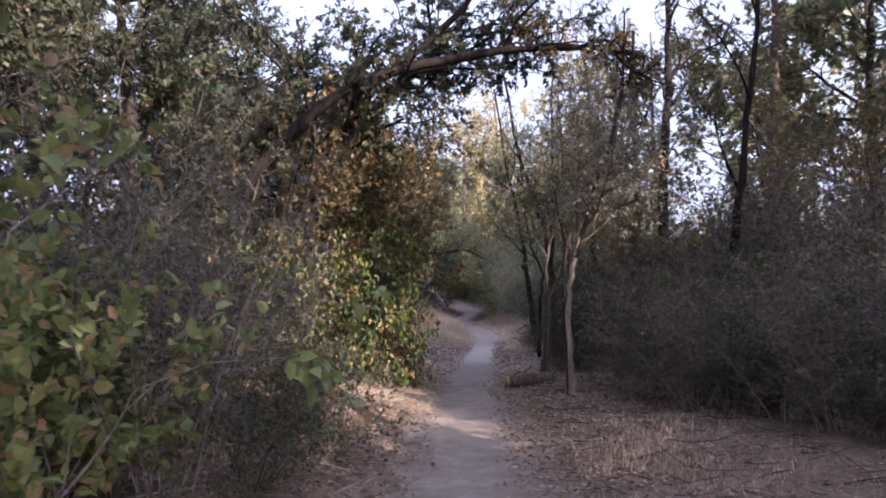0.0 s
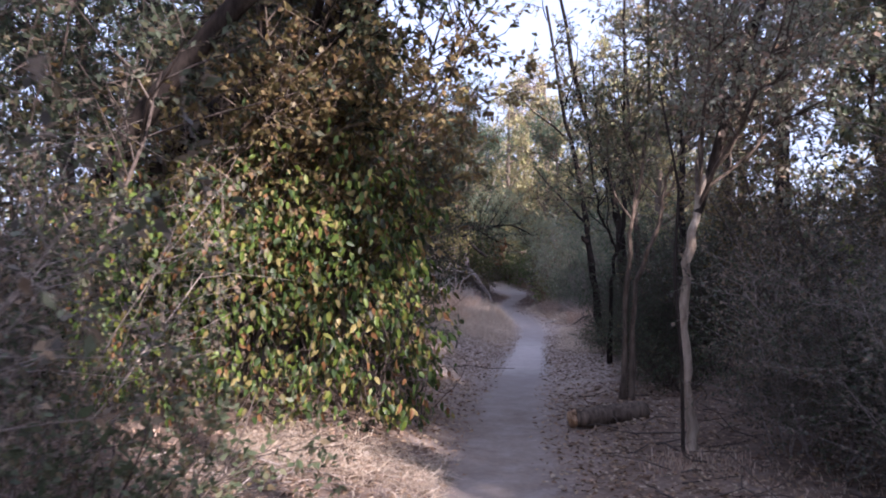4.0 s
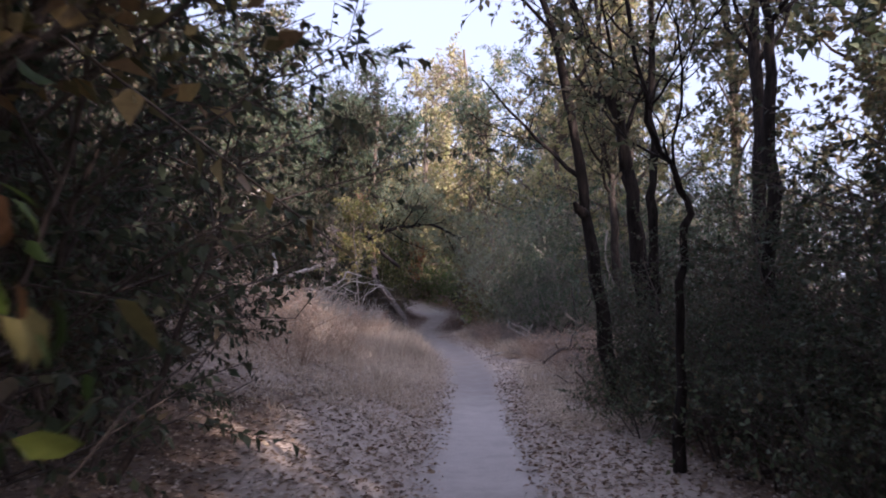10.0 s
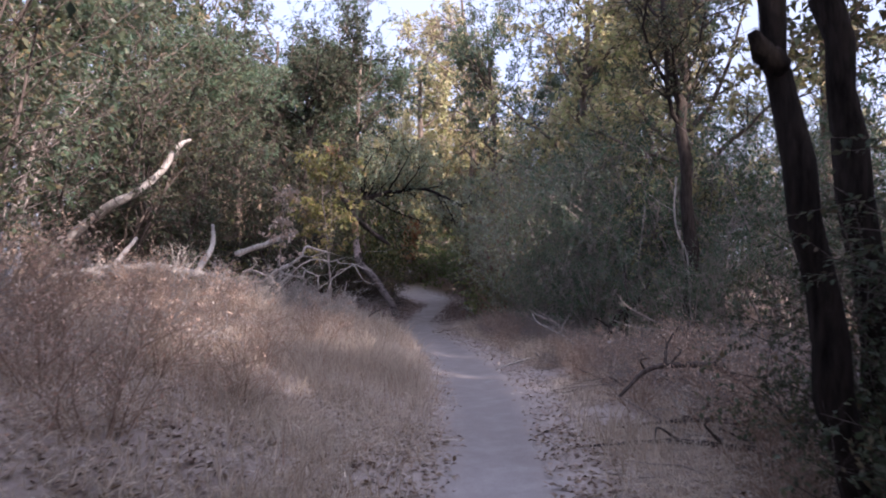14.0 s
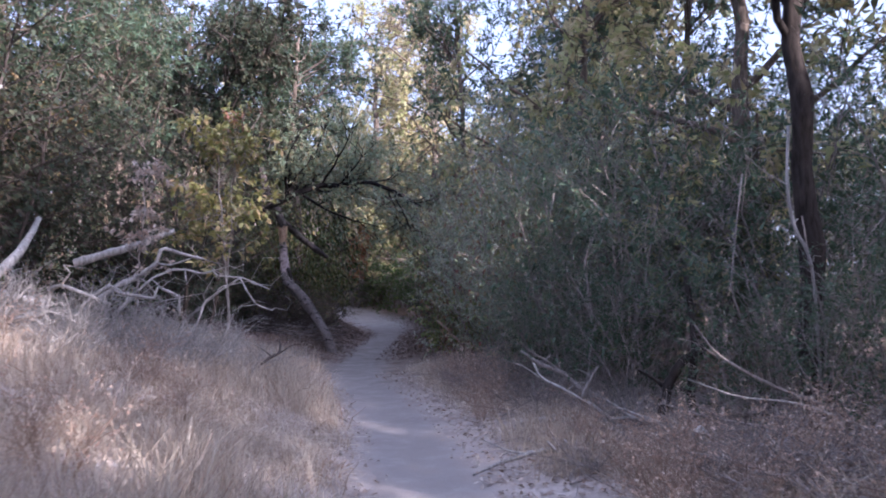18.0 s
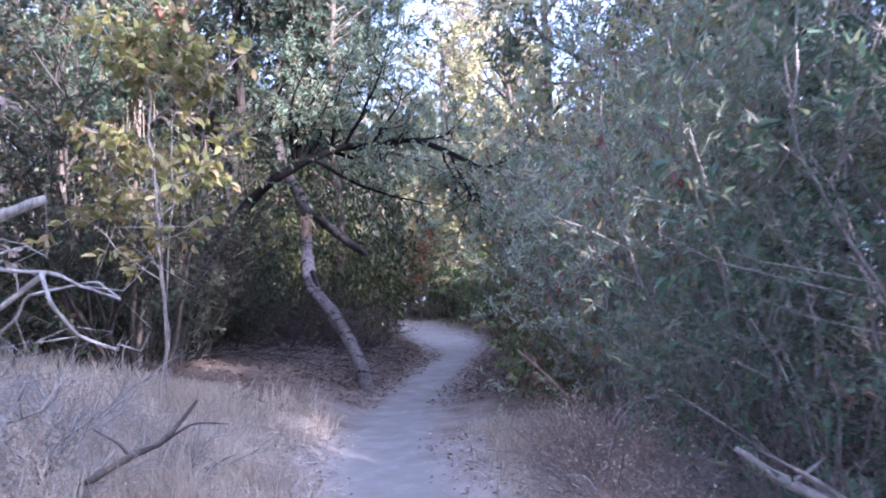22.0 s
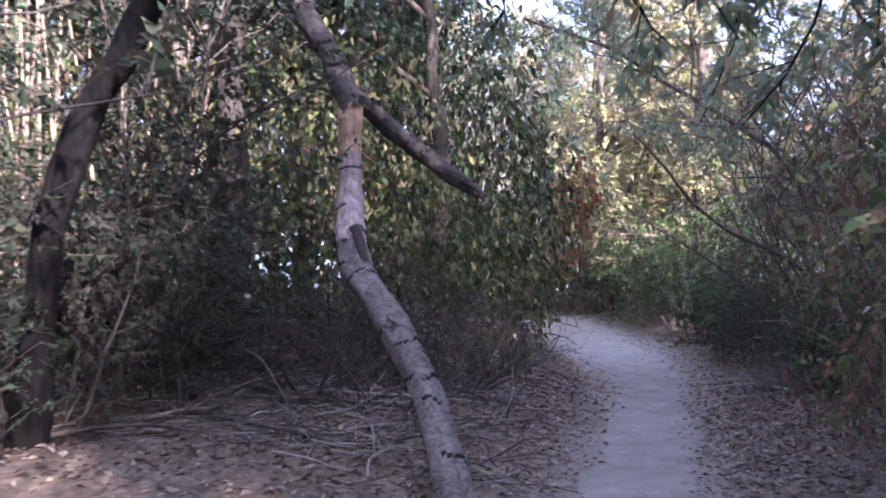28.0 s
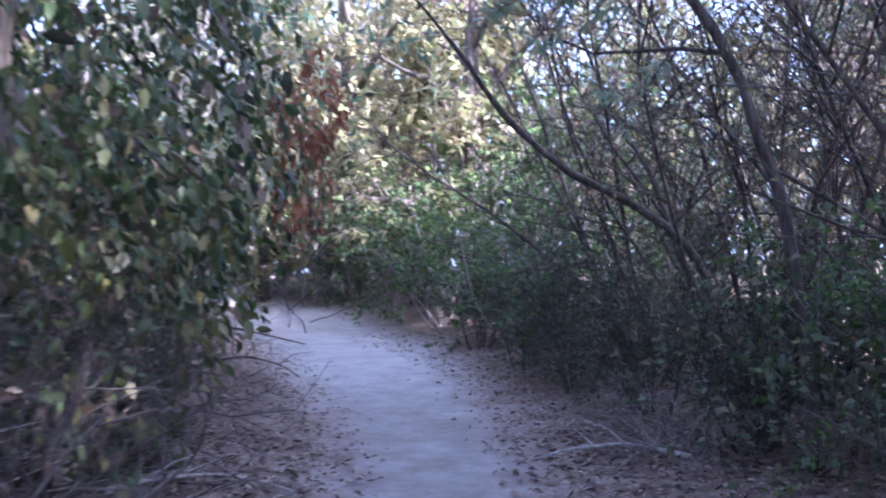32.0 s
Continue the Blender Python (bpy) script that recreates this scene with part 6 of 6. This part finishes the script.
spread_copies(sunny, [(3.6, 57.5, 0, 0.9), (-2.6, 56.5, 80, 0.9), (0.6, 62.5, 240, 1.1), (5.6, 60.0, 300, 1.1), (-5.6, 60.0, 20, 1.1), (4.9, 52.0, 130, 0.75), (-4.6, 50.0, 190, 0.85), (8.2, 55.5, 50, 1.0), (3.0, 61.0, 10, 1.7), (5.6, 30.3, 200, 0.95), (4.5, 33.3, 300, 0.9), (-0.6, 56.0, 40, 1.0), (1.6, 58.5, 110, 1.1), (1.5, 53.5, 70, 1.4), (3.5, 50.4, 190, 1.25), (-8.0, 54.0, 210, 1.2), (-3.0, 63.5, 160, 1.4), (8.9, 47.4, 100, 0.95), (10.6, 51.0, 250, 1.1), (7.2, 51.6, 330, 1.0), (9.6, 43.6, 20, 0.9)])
high_willow = tree("tall_willow_tree", "tall willow with a dense crown darkened for shade", 87, [(0, 0, -0.1), (0.1, 0.1, 2.2), (-0.1, 0.0, 4.6), (0.15, 0.1, 7.4)], 0.11, 0.035, 18, 2.3, 0.34, 7, 6, 11, 0.15, 0.32, "willow_dim", "bark", 0.08, 0.6, BLADE, group="tall willows")
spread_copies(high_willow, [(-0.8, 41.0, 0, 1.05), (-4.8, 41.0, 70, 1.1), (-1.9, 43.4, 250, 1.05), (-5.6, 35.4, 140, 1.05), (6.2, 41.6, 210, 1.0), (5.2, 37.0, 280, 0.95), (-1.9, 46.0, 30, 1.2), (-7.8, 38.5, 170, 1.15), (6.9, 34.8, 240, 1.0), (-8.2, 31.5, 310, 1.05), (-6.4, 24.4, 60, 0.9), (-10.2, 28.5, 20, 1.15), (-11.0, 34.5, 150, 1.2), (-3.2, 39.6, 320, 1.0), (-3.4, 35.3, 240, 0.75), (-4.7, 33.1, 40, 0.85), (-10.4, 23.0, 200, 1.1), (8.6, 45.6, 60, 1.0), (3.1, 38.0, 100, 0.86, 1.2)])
live_oak = tree("live_oak", "broad evergreen oak, its dense crown darkened for shade", 82, [(0, 0, -0.1), (0.15, 0.0, 1.6), (0.0, 0.1, 3.2), (0.3, 0.1, 5.0), (0.2, 0.0, 7.0)], 0.20, 0.06, 12, 3.0, 0.28, 8, 7, 15, 0.13, 0.6, "shade_oak", "bark_dark", 0.04, 0.7, BLADE, group="oaks")
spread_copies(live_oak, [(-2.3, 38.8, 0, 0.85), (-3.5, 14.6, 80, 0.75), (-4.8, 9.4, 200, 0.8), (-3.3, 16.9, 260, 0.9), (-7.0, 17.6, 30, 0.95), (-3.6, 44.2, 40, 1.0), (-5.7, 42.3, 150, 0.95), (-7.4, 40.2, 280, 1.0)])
# made-up oaks, most of them out of view, that keep the sun off the ground
big_oak = tree("spreading_oak", "large oak added beyond the thicket for shade and backdrop", 85, [(0, 0, -0.1), (0.1, 0.1, 1.6), (-0.1, 0.0, 3.4), (0.2, 0.1, 5.2), (0.1, 0.0, 7.4)], 0.22, 0.06, 12, 3.1, 0.28, 8, 6, 8, 0.29, 0.65, "oak", "bark_dark", 0.04, 0.7, BLADE, group="oaks")
spread_copies(big_oak, [(8.6, 2.0, 30, 0.95, 0.8), (8.2, 6.4, 130, 0.9, 1.2), (10.2, 4.4, 250, 0.9, 1.35), (2.0, -3.2, 210, 0.8), (-1.2, -3.8, 320, 0.8), (12.6, -4.4, 60, 1.0), (7.2, -4.8, 10, 0.70), (9.6, -5.4, 100, 0.70), (-4.2, -3.5, 70, 0.95), (4.4, -5.0, 140, 0.85), (11.5, 7.0, 250, 1.1, 0.95), (12.6, 12.5, 20, 1.15, 0.9), (12.0, 29.0, 160, 1.15), (11.4, 20.6, 60, 1.2), (-7.8, 7.2, 290, 1.0), (-9.5, 36.0, 200, 1.1)])


def far_woods(name, label, seed, lobes, n, leaf, mat):
    rng = np.random.default_rng(seed)
    L = np.array(lobes, float)
    pick = rng.integers(0, len(L), n)
    d = unit(rng.normal(0, 1, (n, 3)))
    p = L[pick, :3] + d * L[pick, 3:] * (rng.uniform(0.55, 1.05, n) * (1 + 0.15 * np.sin(d[:, 0] * 11 + pick) * np.cos(d[:, 2] * 9)))[:, None]
    p[:, 2] = np.maximum(p[:, 2], land(p[:, 0], p[:, 1]) + 0.1)
    ax = unit(d + rng.normal(0, 0.6, p.shape))
    nr = unit(rng.normal(0, 0.8, p.shape) + UP + d)
    me = leaf_mesh(name, rng, p, ax, nr, leaf * rng.uniform(0.5, 1.3, n), 0.6, BLADE)
    return tagged(part(name, me, mat), label, "woods", "", "stuff")


ring = []
wr = np.random.default_rng(83)
for k in range(64):
    a = k / 64 * 2 * math.pi
    hgt = wr.uniform(3.2, 5.2)
    ring.append((20 * math.cos(a) * wr.uniform(0.9, 1.15), 26 + 46 * math.sin(a) * wr.uniform(0.92, 1.1), hgt * 0.8, 3.4, 3.4, hgt))
far_woods("far_woods", "distant belt of leafy trees closing the view", 84, ring, 26000, 0.55, "tall")

# ==== ground cover: straw, leaf litter ====


def dry_grass(name, label, seed, n, sample, height, mat):
    rng = np.random.default_rng(seed)
    x, y, dens = sample(rng, n)
    keep = rng.uniform(0, 1, len(x)) < dens
    x, y = x[keep], y[keep]
    z = land(x, y) - 0.01
    c = len(x)
    h = height * rng.uniform(0.3, 1.2, c) * (0.7 + 0.45 * np.sin(x * 1.9 + 1) * np.cos(y * 1.3)) * np.clip(0.55 + (y - 19) * 0.12, 0.55, 1)
    lean = rng.normal(0, 0.34, (c, 2))
    a = rng.uniform(0, math.pi, c)
    w = np.stack([np.cos(a), np.sin(a), a * 0], -1) * rng.uniform(0.002, 0.0055, (c, 1))
    b0 = np.stack([x, y, z], -1)
    b1 = b0 + np.stack([lean[:, 0] * h * 0.4, lean[:, 1] * h * 0.4, h * 0.6], -1)
    b2 = b0 + np.stack([lean[:, 0] * h * 1.2, lean[:, 1] * h * 1.2, h], -1)
    v = np.stack([b0 - w, b0 + w, b1 + w * 0.8, b1 - w * 0.8, b2 + w * 0.3, b2 - w * 0.3], 1).reshape(-1, 3)
    k = (np.arange(c) * 6)[:, None]
    f = np.concatenate([k + np.array([[0, 1, 2, 3]]), k + np.array([[3, 2, 4, 5]])])
    return tagged(part(name, mesh_np(name, v, f), mat), label, "grass", "", "stuff")


def bank_places(rng, n):
    y = rng.uniform(17.6, 34.0, n)
    u = rng.gamma(1.6, 0.9, n)
    x = path_x(y) - np.interp(y, HALF_Y, HALF_W) - 0.05 - u
    d = (0.12 * step01(y, 17.6, 18.6) + 0.88 * step01(y, 18.6, 22.0)) * (1 - 0.3 * step01(y, 29, 33) - 0.5 * step01(y, 33.0, 34.0)) * (0.3 + 0.7 * step01(u, 0.0, 0.8)) * (0.25 + 0.75 * (np.sin(x * 3.7 + np.sin(y * 1.7)) * np.sin(y * 2.9 + np.sin(x * 2.3)) > -0.1))
    return x, y, d


def right_places(rng, n):
    y = rng.uniform(18.5, 33.0, n)
    u = rng.gamma(1.4, 0.5, n)
    x = path_x(y) + np.interp(y, HALF_Y, HALF_W) + 0.15 + u
    return x, y, 0.6 * step01(u, 0.0, 0.5) * (np.sin(x * 4.1 + 2) * np.sin(y * 2.3) > -0.35)


def start_places(rng, n):
    y = rng.uniform(3.0, 11.0, n)
    side = rng.uniform(0, 1, n) < 0.75
    u = rng.gamma(1.5, 0.6, n)
    hw = np.interp(y, HALF_Y, HALF_W) + 0.3 + u
    x = path_x(y) + np.where(side, hw, -hw)
    return x, y, 0.8 * step01(u, 0.0, 0.9) * (np.sin(x * 3.1) * np.sin(y * 3.3) > -0.4)


def flat_straw(name, label, seed, n, sample, length):
    rng = np.random.default_rng(seed)
    x, y, dens = sample(rng, n)
    keep = rng.uniform(0, 1, len(x)) < dens
    x, y = x[keep], y[keep]
    at = np.stack([x, y, land(x, y) + rng.uniform(0.0, 0.05, len(x))], -1)
    ax = rng.normal(0, 1, at.shape) * np.array([1, 1, 0.35])
    me = leaf_mesh(name, rng, at, ax, UP + rng.normal(0, 0.5, at.shape), length * rng.uniform(0.4, 1.3, len(x)), 0.035, KITE)
    return tagged(part(name, me, "straw"), label, "grass", "", "stuff")


def open_places(rng, n):
    x1, y1, d1 = bank_places(rng, n // 2)
    x2, y2, d2 = right_places(rng, n // 2)
    return np.concatenate([x1, x2]), np.concatenate([y1, y2]), np.concatenate([np.clip(d1 * 2, 0, 1), d2])



def vine_foot(rng, n):
    return rng.uniform(-1.75, -0.1, n), 10.3 + rng.normal(0, 0.36, n), np.full(n, 0.9)


# pale straw laid over the sun patch only, so the lit ground looks brighter
flat_straw("straw_under_vines", "pale straw added to brighten the sun patch below the vines", 98, 5200, vine_foot, 0.15)
flat_straw("matted_straw", "flattened pale straw lying on the ground", 97, 120000, open_places, 0.17)
dry_grass("dry_grass_bank", "tall dry straw-coloured grass on the bank", 91, 64000, bank_places, 0.30, "straw")
dry_grass("dry_weeds_bank", "reddish-brown dry weeds among the straw", 92, 8000, bank_places, 0.26, "straw_red")
dry_grass("dry_grass_verge", "short dry grass along the trail edge", 93, 22000, right_places, 0.25, "straw")
dry_grass("dry_grass_clearing", "sparse dry grass beside the trail", 94, 14000, start_places, 0.22, "straw_red")


def fallen_leaves(name, label, seed, n, y0, y1, size, mat="litter", spread=1.4):
    rng = np.random.default_rng(seed)
    y = rng.uniform(y0, y1, n)
    u = rng.normal(0, spread, n)
    u = u + np.sign(u) * 0.25
    x = path_x(y) + u
    at = np.stack([x, y, land(x, y) + rng.uniform(0.002, 0.018, n)], -1)
    near = np.abs(u) < np.interp(y, HALF_Y, HALF_W) * 0.95
    keep = rng.uniform(0, 1, n) < 0.03 + 0.97 * np.clip(np.abs(u) / np.interp(y, HALF_Y, HALF_W) - 0.4, 0, 1) ** 1.6
    at = at[keep]
    at[near[keep], 2] += 0.02
    ax = rng.normal(0, 1, at.shape) * np.array([1, 1, 0.15])
    nr = UP + rng.normal(0, 0.3, at.shape)
    return tagged(part(name, leaf_mesh(name, rng, at, ax, nr, size * rng.uniform(0.5, 1.3, len(at)), 0.55, KITE), mat), label, "leaf litter", "", "stuff")


fallen_leaves("leaf_litter_thicket", "fallen brown leaves along the trail", 95, 24000, 3, 15, 0.052)
fallen_leaves("leaf_litter_bank", "pale dry leaf crumbs along the trail", 99, 34000, 14.5, 33, 0.044, "litter_pale")
fallen_leaves("leaf_litter_tunnel", "fallen leaves along the trail, darkened for shade under the vines", 96, 28000, 34.6, 48, 0.046, "litter_shade")
fallen_leaves("leaf_litter_foot", "brown leaf crumbs scattered over the foot of the bank", 106, 16000, 15.4, 22.5, 0.05, "litter", 2.2)
fallen_leaves("leaf_litter_hollow", "fallen leaves below the vine thicket, darkened for its shade", 100, 20000, 35.4, 42, 0.055, "litter_shade", 2.6)


def fallen_twigs(name, label, seed, n, x0, x1, y0, y1, mat):
    """Short crooked twigs strewn on the ground."""
    rng = np.random.default_rng(seed)
    x, y = rng.uniform(x0, x1, n), rng.uniform(y0, y1, n)
    at = np.stack([x, y, land(x, y) + rng.uniform(0.005, 0.07, n)], -1)
    way = rng.normal(0, 1, at.shape) * np.array([1, 0.7, 0.12])
    line = grow(rng, at, way, rng.uniform(0.15, 0.7, n), 4, 0.22, 0.0)
    line[:, :, 2] = np.maximum(line[:, :, 2], land(line[:, :, 0], line[:, :, 1]) + 0.004)
    rad = rng.uniform(0.0025, 0.008, (n, 1)) * np.linspace(1, 0.4, 4)[None]
    return tagged(part(name, mesh_np(name, *tubes(line, rad, 4)), mat), label, "twigs", "", "stuff")


fallen_twigs("fallen_twigs", "dark twigs strewn over the leaf litter", 101, 900, -4.4, 0.3, 36.2, 41.4, "twig_dark")
fallen_twigs("grey_fallen_twigs", "grey dry twigs strewn over the leaf litter", 102, 420, -4.2, 0.2, 36.0, 40.6, "twig")
fallen_twigs("verge_twigs", "grey dry twigs strewn along the foot of the willows", 103, 520, 2.1, 4.6, 20.5, 32.0, "twig")
fallen_twigs("thicket_twigs", "brown twigs strewn beside the trail", 104, 260, -2.6, -0.7, 3.5, 10.0, "twig")
fallen_twigs("clearing_twigs", "brown twigs strewn below the brush", 105, 320, 1.2, 4.6, 5.5, 14.0, "twig_dark")
